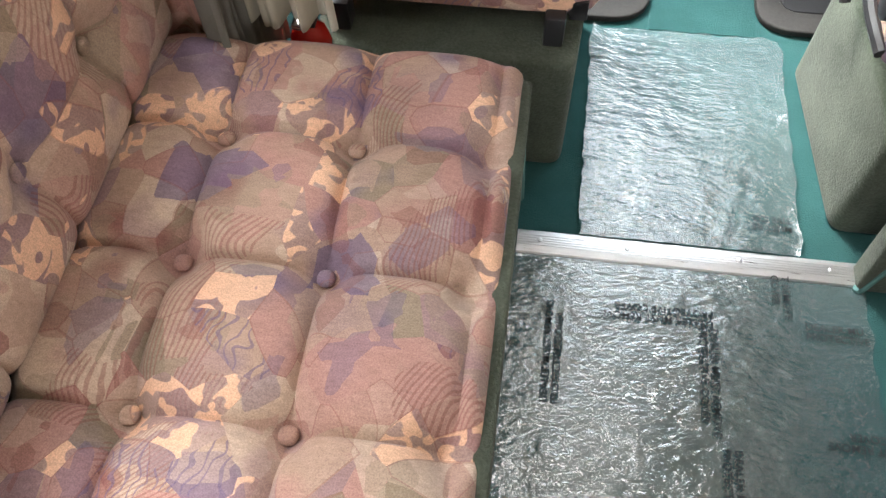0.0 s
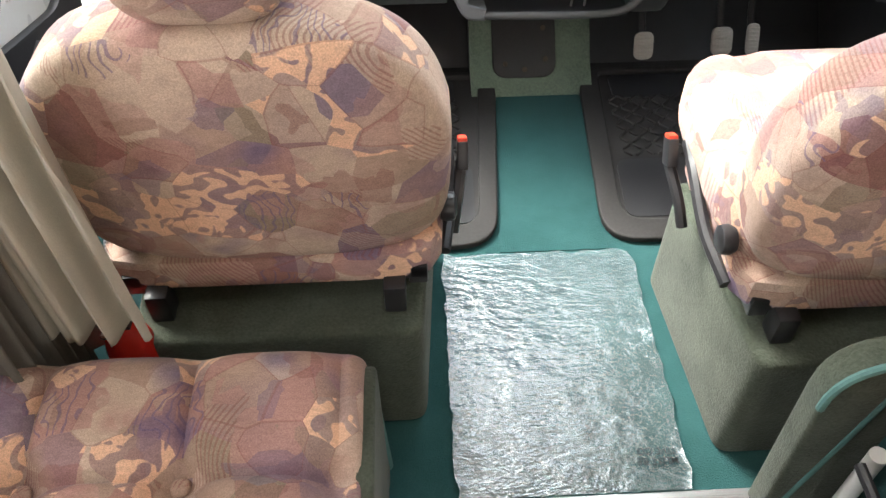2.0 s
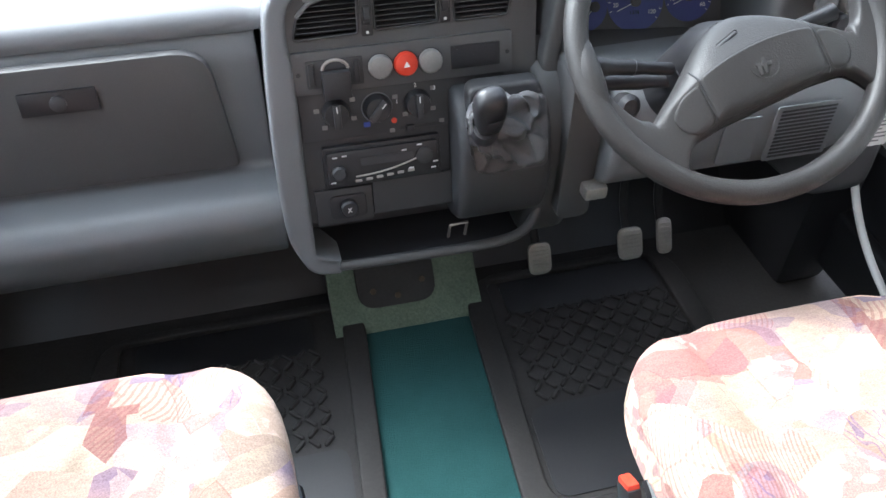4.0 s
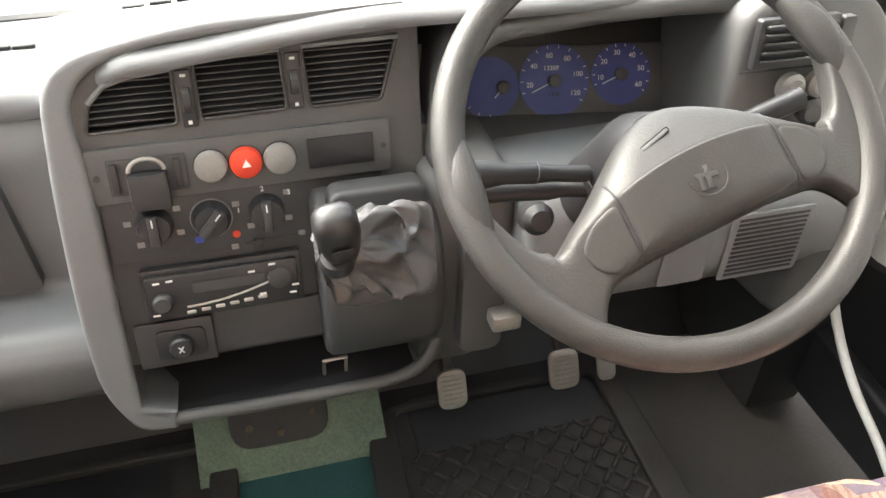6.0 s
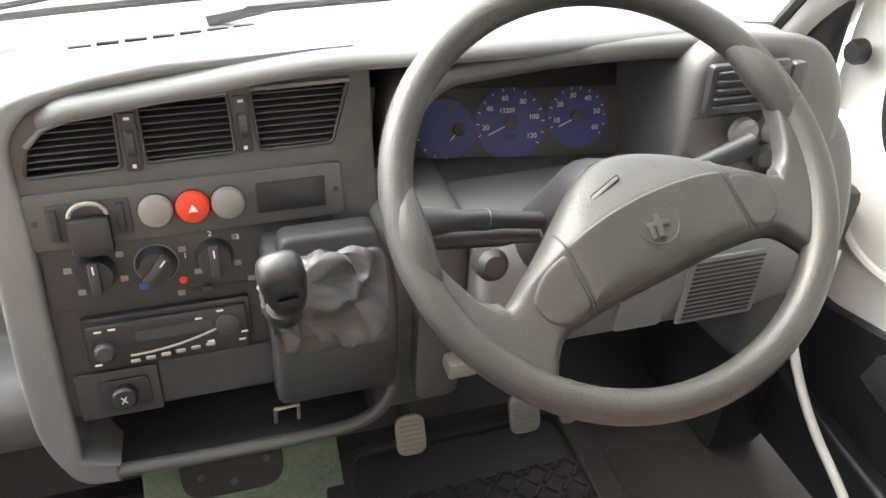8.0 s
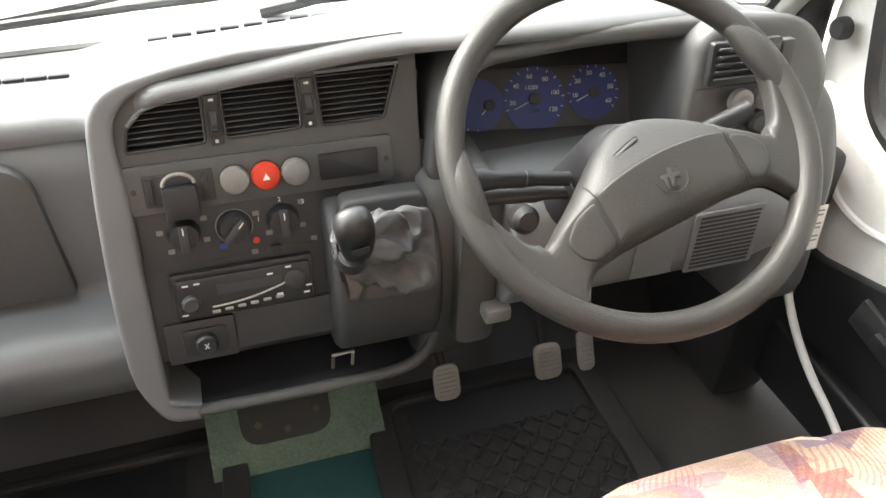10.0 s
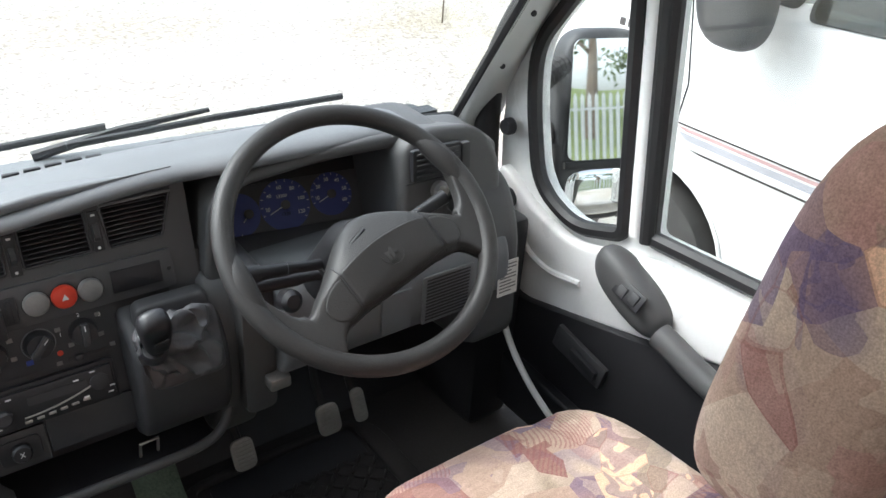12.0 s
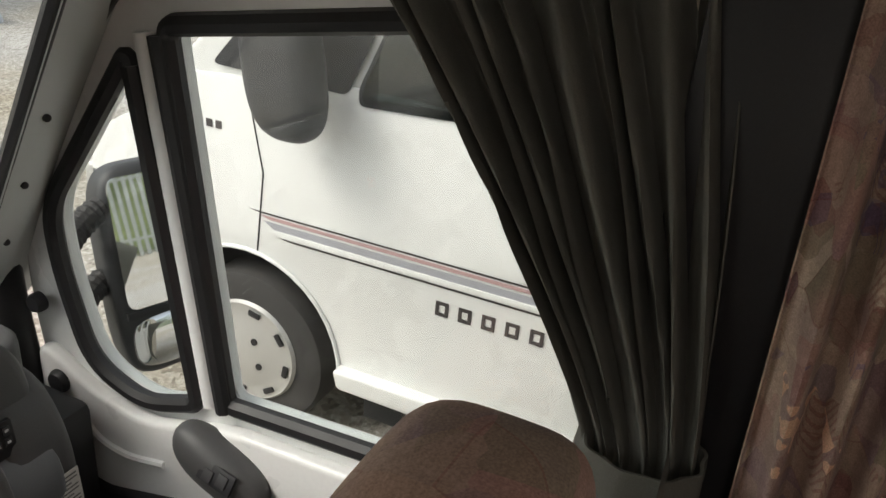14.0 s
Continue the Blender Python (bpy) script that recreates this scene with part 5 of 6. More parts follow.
def cab_seat():
    """A cab seat on a carpeted box; x 0 is its middle, y 0 the threshold strip."""
    seat = thing("captain_chair", "high-backed cab seat in patchwork moquette on a carpeted box", "chair", (0, 0, 0), "cab seats")
    part("seat_box", extrude_outline(rounded([(-0.225, 0.13), (0.225, 0.13), (0.255, 0.54), (-0.255, 0.54)], 0.03), along_z(0.0), 0.275, 0.012, 3), GREEN_PILE, seat, "grey-green carpeted seat box", 55)
    part("runner_frame", join(block(-0.235, 0.235, 0.20, 0.225, 0.322, 0.350, 0.004), block(-0.235, -0.205, 0.20, 0.58, 0.31, 0.350, 0.004), block(0.205, 0.235, 0.20, 0.58, 0.31, 0.350, 0.004), block(-0.20, -0.165, 0.17, 0.21, 0.275, 0.335, 0.006), block(0.165, 0.20, 0.17, 0.21, 0.275, 0.335, 0.006)), BLACK, seat, "black steel seat runners")

    def squab(x, y, z):
        side = max(0, abs(x) - 0.58) / 0.42
        return (0, 0, (0.012 * math.sin(min(1, side * 1.4) * math.pi * 0.6) - 0.014 * y) * (z > 0) - 0.012 * math.exp(-((abs(x) - 0.56) / 0.06) ** 2) * (z > 0))

    part("squab", pillow(0, 0.440, 0.425, 0.274, 0.240, 0.076, 4.0, 34, squab), FABRIC, seat, "padded patchwork squab", 70)
    part("squab_skirt", pillow(0, 0.372, 0.356, 0.262, 0.178, 0.038, 8.0, 14), FABRIC, seat)

    def back(x, y, z):
        side = max(0, abs(x) - 0.55) / 0.45
        lean = -0.022 * (z + 1) - 0.006 * (z + 1) ** 2
        taper = -0.040 * x * max(0, z - 0.2)
        return (taper, lean + 0.022 * side * (y > 0) - 0.03 * (1 - x * x) * (y < 0) * 0.5, -0.045 * abs(x) ** 3 * max(0, z))

    part("backrest", pillow(0, 0.268, 0.592, 0.272, 0.072, 0.218, 4.4, 34, back), FABRIC, seat, "padded patchwork backrest", 70)

    def head(x, y, z):
        return (0.0, -0.025 * (z + 1), -0.012 * abs(x) ** 3 * max(0, z))

    part("headrest", pillow(0, 0.216, 0.990, 0.106, 0.080, 0.190, 4.0, 28, head), FABRIC, seat, "tall patchwork headrest", 70)
    for s in (-1, 1):
        part("recliner_knob", lathe([(0.020, 0), (0.024, 0.010), (0.022, 0.022), (0.014, 0.026)], 18, Matrix.Translation((s * 0.258, 0.275, 0.405)) @ pose(0, 0, 0, 0, s * 90, 0)), BLACK, seat, "black recliner knob")
        part("side_lever", tube(curve_points([(s * 0.262, 0.24, 0.34), (s * 0.275, 0.33, 0.36), (s * 0.275, 0.43, 0.395), (s * 0.268, 0.50, 0.40)]), 0.011, 8), BLACK, seat, "black seat lever")
    return seat


pseat = cab_seat()
pseat.location = (-0.460, 0.062, 0)
copy_thing(pseat, pose(0.492, -0.03, 0))


def buckle(x, y, z, s):
    b = thing("seat_belt_buckle", "black belt buckle with a red button beside a cab seat", "buckle", (x, y, z), "seat belt buckles")
    part("stalk", tube(curve_points([(x + s * 0.02, y - 0.09, z - 0.11), (x + s * 0.012, y - 0.06, z - 0.07), (x, y, z - 0.03)]), 0.010, 8), BLACK, b)
    part("buckle_body", moved(block(-0.009, 0.009, -0.016, 0.016, -0.038, 0.010, 0.004), Matrix.Translation((x, y, z)) @ pose(0, 0, 0, -28)), BLACK, b)
    part("release_button", moved(block(-0.008, 0.008, -0.0135, 0.0135, 0.0, 0.016, 0.003), Matrix.Translation((x, y, z)) @ pose(0, 0, 0, -28)), RED, b, "bright red release button")


buckle(-0.160, 0.455, 0.425, -1)
buckle(0.190, 0.46, 0.41, 1)

# ---- dinette bench on the passenger side ----
bench = thing("dinette_bench", "buttoned patchwork bench cushion on a carpeted plinth", "bench", (-0.6, -0.6, 0))
part("plinth", extrude_outline(rounded([(-1.05, -1.9), (-0.345, -1.9), (-0.345, 0.06), (-1.05, 0.06)], 0.01), along_z(0.0), 0.245, 0.006), GREEN_PILE, bench, "grey-green carpeted plinth", 55)
end = rounded([(-1.04, 0.0), (-0.302, 0.0), (-0.316, 0.30), (-1.04, 0.30)], [0.0, 0.01, 0.06, 0.02], 6)
part("end_panel", extrude_outline(end, along_y(0.062), 0.045, 0.008, 3), GREEN_PILE, bench, "carpeted end panel with a rounded corner", 55)
edge = [Vector((a, 0.104, b)) for a, b in end if a > -1.0]
part("end_piping", tube(edge, 0.006, 8), PIPING, bench, "teal piping")
part("side_panel", extrude_outline(rounded([(-1.88, 0.0), (0.10, 0.0), (0.10, 0.362), (-1.88, 0.362)], [0.0, 0.01, 0.06, 0.02]), along_x(-0.330), 0.026, 0.008, 3), GREEN_PILE, bench, "carpeted bench side", 55)
BX, BY, CELL = -0.545, -0.085, (0.195, 0.212)


def bench_top(u, v):
    x, y = -0.915 + 0.598 * u, -1.9 + 2.005 * v
    ex, ey = min(1, (1 - u) * 0.598 / 0.045), min(1, (1 - v) * 2.005 / 0.05)
    roll = 0.050 * (1 - math.sqrt(max(0, 1 - (1 - ex) ** 2))) + 0.050 * (1 - math.sqrt(max(0, 1 - (1 - ey) ** 2)))
    return Vector((x, y, 0.400 - 0.045 * math.exp(-u * 0.598 / 0.03) - roll - tuft(x, y, CELL, BX, BY) * ex ** 0.5 * ey ** 0.5))


cushion = bmesh.new()
cushion = sheet(bench_top, 150, 440)
rim = [e for e in cushion.edges if e.is_boundary]
got = bmesh.ops.extrude_edge_only(cushion, edges=rim)
low = [g for g in got["geom"] if isinstance(g, bmesh.types.BMVert)]
for v in low:
    v.co.z = 0.255
cush = part("seat_cushion", cushion, FABRIC, bench, "buttoned patchwork seat cushion", 60)
for i in range(2):
    for j in range(6):
        x, y = BX - CELL[0] * i, BY - CELL[1] * j
        part("button", pillow(x, y, 0.353, 0.013, 0.013, 0.007, 2.2, 6), FABRIC, cush)


def bench_back(u, v):
    z, y = 0.36 + 0.42 * u, -1.9 + 2.0 * v
    x = -0.868 - 0.075 * u
    e = min(1, (1 - u) * 0.42 / 0.06)
    roll = 0.05 * (1 - math.sqrt(max(0, 1 - (1 - e) ** 2)))
    return Vector((x + 0.018 - roll - 0.05 * math.exp(-u * 0.42 / 0.025) - tuft(z, y, (0.19, 0.212), 0.50, BY + 0.02, 0.036), y, z))


backc = sheet(bench_back, 80, 380)
rim = [e for e in backc.edges if e.is_boundary]
got = bmesh.ops.extrude_edge_only(backc, edges=rim)
for g in got["geom"]:
    if isinstance(g, bmesh.types.BMVert):
        g.co.x = -1.07
bb = reorigin(part("back_cushion", backc, FABRIC, bench, "buttoned patchwork back cushion", 60), (0.37, 0.23, 0.19))
for j in range(6):
    part("button", pillow(-0.37 - 0.884 - 0.07 * (0.14 / 0.42), BY + 0.02 - CELL[1] * j - 0.23, 0.50 - 0.19, 0.007, 0.013, 0.013, 2.2, 6), FABRIC, bb)

# ---- dinette bench on the driver's side ----
bench2 = thing("dinette_bench", "patchwork bench cushion on a teal carpeted base by the aisle", "bench", (0.7, -0.6, 0))
part("base", block(0.392, 1.07, -1.9, -0.03, 0.0, 0.33, 0.006), TEAL, bench2, "teal carpeted base")
end2 = rounded([(0.300, 0.0), (1.06, 0.0), (1.06, 0.46), (0.278, 0.46)], [0.01, 0.0, 0.02, 0.10], 7)
part("end_panel", extrude_outline(end2, along_y(-0.022), 0.05, 0.010, 3), GREEN_PILE, bench2, "carpeted end panel with a rounded corner", 55)
part("end_piping", tube([Vector((a, -0.020, b)) for a, b in end2 if a < 1.0], 0.006, 8), PIPING, bench2, "teal piping")
part("front_rail", tube([(0.318, -1.9, 0.335), (0.318, -0.09, 0.335)], 0.008, 8), BLACK, bench2, "black rail under the cushion")
part("cushion", pillow(0.687, -0.975, 0.440, 0.412, 0.915, 0.098, 7.0, 40), FABRIC, bench2, "patchwork seat cushion", 70)
part("back_cushion", pillow(1.0, -1.0, 0.66, 0.07, 0.90, 0.25, 6.0, 30), FABRIC, bench2, "patchwork back cushion", 70)
part("leg_tube", tube([(0.377, -0.060, 0.001), (0.352, -0.075, 0.33)], 0.0125, 14), WHITE_TUBE, bench2, "white painted tube leg")


# ---- curtains ----
def curtain(name, label, mat, path, tie, spread, z0, z1, folds, s, depth=0.022, thick=0.0):
    """Pleated cloth from rail to tie-back: path is the rail's run, tie the place where it is gathered, spread its width there."""
    a, b = Vector(path[0]), Vector(path[1])
    t = Vector(tie)
    run = (b - a).normalized()
    side = Vector((run.y, -run.x, 0))

    def fn(u, v):
        z = z1 + (z0 - z1) * v
        k = max(0.0, (z - t.z) / (z1 - t.z)) if z > t.z else 0.0
        top = a.lerp(b, u)
        gather = t + run * spread * (u - 0.5)
        f = k ** 1.25
        p = gather.lerp(top, f)
        if z < t.z:
            g = min(1.0, (t.z - z) / 0.25)
            p = gather + run * (u - 0.5) * 0.10 * g
        amp = depth * (0.40 + 0.60 * min(1.0, abs(z - t.z) / 0.25)) * (1.0 + 0.45 * noise.noise((u * folds * 0.8, 2.0 * v, 1.7)))
        ph = 2 * math.pi * (folds * u + 0.55 * noise.noise((u * folds * 0.6, 1.3 * v, 6.1)))
        w = math.sin(ph) - 0.28 * math.sin(2 * ph + 0.6) + 0.30 * noise.noise((u * folds * 2.2, 5.0 * v, 3.3))
        p = p + side * amp * w + run * 0.004 * math.sin(ph * 0.5 + 7 * v)
        return Vector((p.x, p.y, z))
    c = thing(name, label, "curtain", (t.x, t.y, z0))
    part("cloth", sheet(fn, folds * 16, 56, thick), mat, c, sharp=80)
    return c


cd = curtain("cab_curtain", "grey-green pleated cab curtain gathered in a tie-back", SAGE, ((1.0, 0.56, 0), (1.02, 0.10, 0)), (0.955, 0.085, 0.86), 0.13, 0.45, 1.44, 10, 1, 0.020, 0.002)


def tie_band(u, v):
    a = 2 * math.pi * u
    swell = 1 + 0.04 * math.sin(9 * a) + 0.03 * math.sin(math.pi * v)
    return Vector((0.955 + 0.046 * swell * math.cos(a), 0.085 + 0.074 * swell * math.sin(a), 0.832 + 0.058 * v + 0.012 * math.cos(a)))


part("tie_back", sheet(tie_band, 72, 8, 0.004), SAGE, cd, "stitched tie-back band", 80)
part("lining", sheet(lambda u, v: Vector((0.985 + 0.02 * math.sin(6 * u), 0.165 + 0.05 * u * v, 0.86 - 0.36 * v)), 8, 12, 0.002), CREAM, cd, "cream lining", 80)
cf = thing("living_curtain", "dark patchwork curtain hanging behind the cab door", "curtain", (0.96, -0.06, 0.4))
part("cloth", sheet(lambda u, v: Vector((0.948 + 0.024 * math.sin(u * 21 + 0.7 * v) + 0.006 * math.sin(u * 43 + 3 * v) + 0.02 * u, 0.000 - 0.16 * u - 0.03 * (1 - v), 0.42 + 1.5 * v)), 60, 30, 0.002), FABRIC, cf, sharp=80)
setting("door_post", block(0.995, 1.075, -0.13, 0.125, 0.0, 1.9, 0.01), BLACK, "dark post behind the driver's door", "wall")
setting("door_post_left", block(-1.06, -1.0, 0.10, 0.16, 0.0, 1.9, 0.01), BLACK, "dark post behind the passenger door", "wall")

cp = curtain("cab_curtain", "sage pleated cab curtain hanging behind the passenger seat", SAGE, ((-0.86, 0.52, 0), (-0.88, 0.10, 0)), (-0.775, 0.165, 0.80), 0.12, 0.22, 1.44, 9, -1, 0.016, 0.002)


def lining(u, v):
    pleat = 2 * math.pi * (4.5 * u + 0.3 * math.sin(2 * v))
    return Vector((-0.855 + 0.21 * u + 0.03 * v * u, 0.150 + 0.020 * math.sin(pleat) + 0.008 * math.sin(2.3 * pleat), 0.92 - 0.57 * v + 0.03 * u))


part("lining", sheet(lining, 90, 24, 0.003), CREAM, cp, "cream curtain lining", 80)
cq = thing("living_curtain", "dark patchwork curtain hanging beside the bench", "curtain", (-0.86, 0.09, 0.36))
part("cloth", sheet(lambda u, v: Vector((-0.79 - 0.13 * u, 0.125 + 0.012 * math.sin(u * 14), 0.30 + 1.5 * v)), 40, 20, 0.002), FABRIC, cq, sharp=80)

# fire extinguisher behind the passenger seat
fx = thing("fire_extinguisher", "small red fire extinguisher with a chrome band on the floor", "fire extinguisher", (-0.70, 0.22, 0.0))
part("cylinder", lathe([(0.036, 0.0), (0.038, 0.01), (0.038, 0.27), (0.030, 0.30), (0.014, 0.315)], 24, Matrix.Translation((-0.69, 0.20, 0.0))), RED_PAINT, fx)
part("valve", block(-0.705, -0.675, 0.19, 0.23, 0.312, 0.345, 0.005), BLACK, fx)
part("lever", block(-0.70, -0.68, 0.15, 0.23, 0.345, 0.357, 0.004), CHROME, fx)

# hanging strap with a side-release buckle
strap = thing("hanging_strap", "black webbing strap with an open clip hanging from the luton", "strap", (0.43, 0.465, 1.17))


def web(u, v):
    z = 1.94 - 0.665 * v
    return Vector((0.482 - 0.047 * v + 0.024 * (u - 0.5) + 0.010 * math.sin(5 * v), 0.525 - 0.06 * v - 0.021 * (u - 0.5), z))


part("webbing", sheet(web, 4, 24, 0.002), BLACK, strap, sharp=60)
SB = Matrix.Translation((0.424, 0.466, 1.272)) @ pose(0, 0, 0, 0, -8, -40) @ Matrix.Diagonal((1.0, 1.0, 1.0, 1))
part("slider", moved(block(-0.019, 0.019, -0.004, 0.004, -0.012, 0.025, 0.003), SB), BLACK, strap)
part("clip_body", moved(block(-0.014, 0.014, -0.005, 0.005, -0.040, -0.010, 0.003), SB), BLACK, strap)
for x in (-0.012, 0.0, 0.012):
    part("prong", moved(block(x - 0.0025, x + 0.0025, -0.003, 0.003, -0.075, -0.036, 0.0015), SB), BLACK, strap)
part("rivet", lathe([(0.006, 0), (0.006, 0.002)], 14, SB @ pose(0.004, -0.0045, 0.045, 90)), BARK, strap)

# vent pipe beside the driver's footwell
solo("drain_hose", tube(curve_points([(0.905, 1.03, 0.50), (0.893, 1.012, 0.42), (0.893, 0.985, 0.345), (0.893, 0.935, 0.285), (0.893, 0.875, 0.24), (0.90, 0.80, 0.19), (0.91, 0.70, 0.10), (0.92, 0.64, 0.012)]), 0.0075, 10), WHITE_TUBE, "pale grey hose running down beside the door sill", "hose")


# ---- wipers ----
for x0, x1 in ((-0.35, 0.22), (0.16, 0.66)):
    w = thing("wiper", "black windscreen wiper parked on the glass", "wiper", (x0, 1.40, 0.70), "windscreen wipers")
    p = [windscreen(max(0, min(1, (x0 + (x1 - x0) * t - 0.07) / 1.7 + 0.5)), 0.12 + 0.05 * t) + Vector((0, 0.03, 0.0)) for t in (0, 0.5, 1)]
    part("blade", tube(p, 0.007, 8), BLACK, w)
    part("arm", tube([p[0] + Vector((-0.05, 0.05, -0.03)), p[0] + Vector((0.1, 0.035, 0.0)), p[1] + Vector((0, 0.015, 0.012))], [0.011, 0.008, 0.005], 8), BLACK, w)

# ---- driver's door mirror ----
mir = thing("door_mirror", "tall black door mirror with a second small mirror below", "mirror", (1.22, 1.18, 0.60))
MM = look((1.345, 1.195, 0.670), Vector((1.345, 1.195, 0.670)) + Vector((0.569, 1.63, -0.344))) @ Matrix.Diagonal((0.84, 1.02, 1.0, 1))
part("shell", moved(pillow(0, -0.03, -0.045, 0.140, 0.235, 0.055, 4.5, 24), MM), PLASTIC_DARK, mir, "dark grey mirror shell", 70)
part("main_glass", moved(extrude_outline(rounded([(-0.117, -0.10), (0.117, -0.10), (0.117, 0.185), (-0.117, 0.185)], 0.03), lambda a, b, c: Vector((a, b, c)), 0.003), MM @ pose(0, 0, 0.0105)), MIRROR, mir, "flat mirror glass")
part("wide_glass", moved(pillow(0, -0.182, 0.0, 0.115, 0.060, 0.016, 3.4, 20), MM), MIRROR, mir, "small convex wide-angle mirror", 80)
part("divider", moved(block(-0.122, 0.122, -0.121, -0.103, 0.0, 0.014, 0.004), MM), BLACK, mir)
for z in (0.78, 0.62):
    pts = curve_points([(1.08, 1.22, z - 0.06), (1.16, 1.26, z - 0.03), (1.24, 1.275, z), (1.31, 1.265, z + 0.01)], 10)
    part("bellows_arm", tube(pts, [0.026 + 0.004 * (i % 2) for i in range(len(pts))], 12), RUBBER, mir, "ribbed black mirror arm", 20)


# ---- the white motorhome parked alongside ----
van = thing("parked_motorhome", "white motorhome parked alongside with grey and pink stripes", "motorhome", (2.3, 0.6, GROUND))
VX = 2.25
WY, WZ, WR = 1.68, -0.24, 0.33
arch = [(WY + 0.405 * math.cos(a), WZ + 0.03 + 0.405 * math.sin(a)) for a in [math.pi * i / 18 for i in range(19)]]
body = [(-3.2, -0.22), (WY - 0.41, -0.22)] + arch[::-1] + [(2.18, -0.20), (2.42, -0.14), (2.44, 0.20), (2.38, 0.50), (2.20, 0.60), (1.93, 0.80), (1.20, 0.86), (-3.2, 0.86)]
part("lower_body", extrude_outline(body, along_x(VX), 1.95, 0.012, 2), PAINT, van, "white lower body with a wheel arch", 50)
cab = rounded([(1.99, 0.78), (1.20, 1.72), (-3.2, 1.76), (-3.2, 0.86), (1.20, 0.86)], [0.05, 0.1, 0.05, 0.0, 0.0], 5)
part("cab_body", extrude_outline(cab, lambda a, b, c: Vector((VX + 0.012 + 0.16 * max(0, b - 0.86) + c * (1 - 0.17 * max(0, b - 0.86)), a, b)), 1.92, 0.01, 2), PAINT, van, "white cab upper body", 50)
part("overcab", block(VX + 0.02, VX + 1.93, -3.2, 1.75, 1.66, 2.35, 0.12, 4), PAINT, van, "white over-cab moulding", 60)


def van_side(d):
    return lambda a, b, c: Vector((VX + 0.012 + 0.16 * max(0, b - 0.86) - d - c, a, b))


win = rounded([(1.235, 0.805), (1.235, 0.86), (0.99, 1.50), (0.10, 1.55), (0.10, 0.855)], 0.04, 4)
part("window_rubber", extrude_outline(win, van_side(0.010), 0.006), SEAL, van)
part("door_glass", extrude_outline([(0.02 + 0.97 * a, 0.03 + 0.97 * b) for a, b in win], van_side(0.017), 0.003), TINT, van, "dark tinted door glass")
part("quarter_panel", extrude_outline(rounded([(1.80, 0.845), (1.275, 0.83), (1.03, 1.50), (1.22, 1.55)], 0.03, 4), van_side(0.010), 0.004), BLACK, van, "black quarter window")
part("screen", extrude_outline([(0, 0), (1.62, 0), (1.52, 1.05), (0.10, 1.05)], lambda a, b, c: Vector((VX + 0.18 + a, 1.985 - 0.65 * b + 0.012 + c, 0.82 + 0.75 * b)), 0.004), TINT, van, "dark raked windscreen")
for y0, y1, z0, z1, mat, nm in ((1.66, -3.1, 0.352, 0.358, DARKDECAL, "thin dark stripe"), (1.62, -3.1, 0.334, 0.346, PINK, "faded pink stripe"), (1.60, -3.1, 0.296, 0.326, GREYDECAL, "broad silver stripe"), (1.53, -3.1, 0.268, 0.274, DARKDECAL, "thin dark lower stripe")):
    part("stripe", extrude_outline([(y0, z1), (y0 - 0.05, z0), (y1, z0), (y1, z1)], lambda a, b, c: Vector((VX - 0.003 + c, a, b)), 0.002), mat, van, nm)
part("bump_moulding", block(VX - 0.006, VX + 0.01, -3.1, 1.55, 0.277, 0.300, 0.004), PAINT, van, "white side moulding")
for k in range(5):
    part("badge_bar", extrude_outline([(0.872 - 0.082 * k, 0.164), (0.918 - 0.082 * k, 0.164), (0.918 - 0.082 * k, 0.216), (0.872 - 0.082 * k, 0.216)], along_x(VX - 0.003), 0.003, holes=[[(0.884 - 0.082 * k, 0.176), (0.906 - 0.082 * k, 0.176), (0.906 - 0.082 * k, 0.204), (0.884 - 0.082 * k, 0.204)]]), DARKDECAL, van, "grey model badge")
part("wing_badge", join(*[block(VX - 0.003, VX, 1.93 - 0.04 * k, 1.955 - 0.04 * k, 0.622, 0.65, 0) for k in range(5)]), DARKDECAL, van)
part("indicator", block(VX - 0.012, VX + 0.002, 1.94, 1.975, 0.535, 0.575, 0.004), AMBER, van, "amber side repeater")
part("wing_gap", tube([(VX - 0.001, 1.63, 0.20), (VX - 0.001, 1.60, 0.50), (VX - 0.001, 1.66, 0.80)], 0.003, 6), BLACK, van)
part("sill_step", extrude_outline(rounded([(1.28, -0.16), (1.26, -0.235), (-3.0, -0.24), (-3.0, -0.13)], 0.02), along_x(VX - 0.05), 0.06, 0.012, 3), PAINT, van, "cream-white sill skirt")
# near-black block whose colour stands in for the shade beneath the body
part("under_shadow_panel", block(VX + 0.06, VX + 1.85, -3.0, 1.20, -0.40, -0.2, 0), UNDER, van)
part("arch_lip", tube([(VX - 0.004, a, b) for a, b in arch], 0.008, 6), PAINT, van)
part("arch_liner", extrude_outline(arch + [(WY - 0.40, WZ), (WY + 0.4, WZ)], along_x(VX + 0.20), 0.02), UNDER, van)
wh = part("wheel", lathe([(0.20, -0.005), (WR - 0.05, -0.012), (WR - 0.012, 0.0), (WR, 0.03), (WR, 0.16), (WR - 0.012, 0.19), (0.20, 0.2)], 48, Matrix.Translation((VX + 0.012, WY, WZ)) @ pose(0, 0, 0, 0, 90, 0)), TYRE, van, "black tyre")
hubm = Matrix.Translation((VX + 0.006, WY, WZ)) @ pose(0, 0, 0, 0, 90, 0)
rimp = part("wheel_trim", lathe([(0.214, -0.002), (0.205, -0.016), (0.19, -0.010), (0.13, -0.022), (0.05, -0.030)], 40, hubm), HUBCAP, wh, "silver plastic wheel trim")
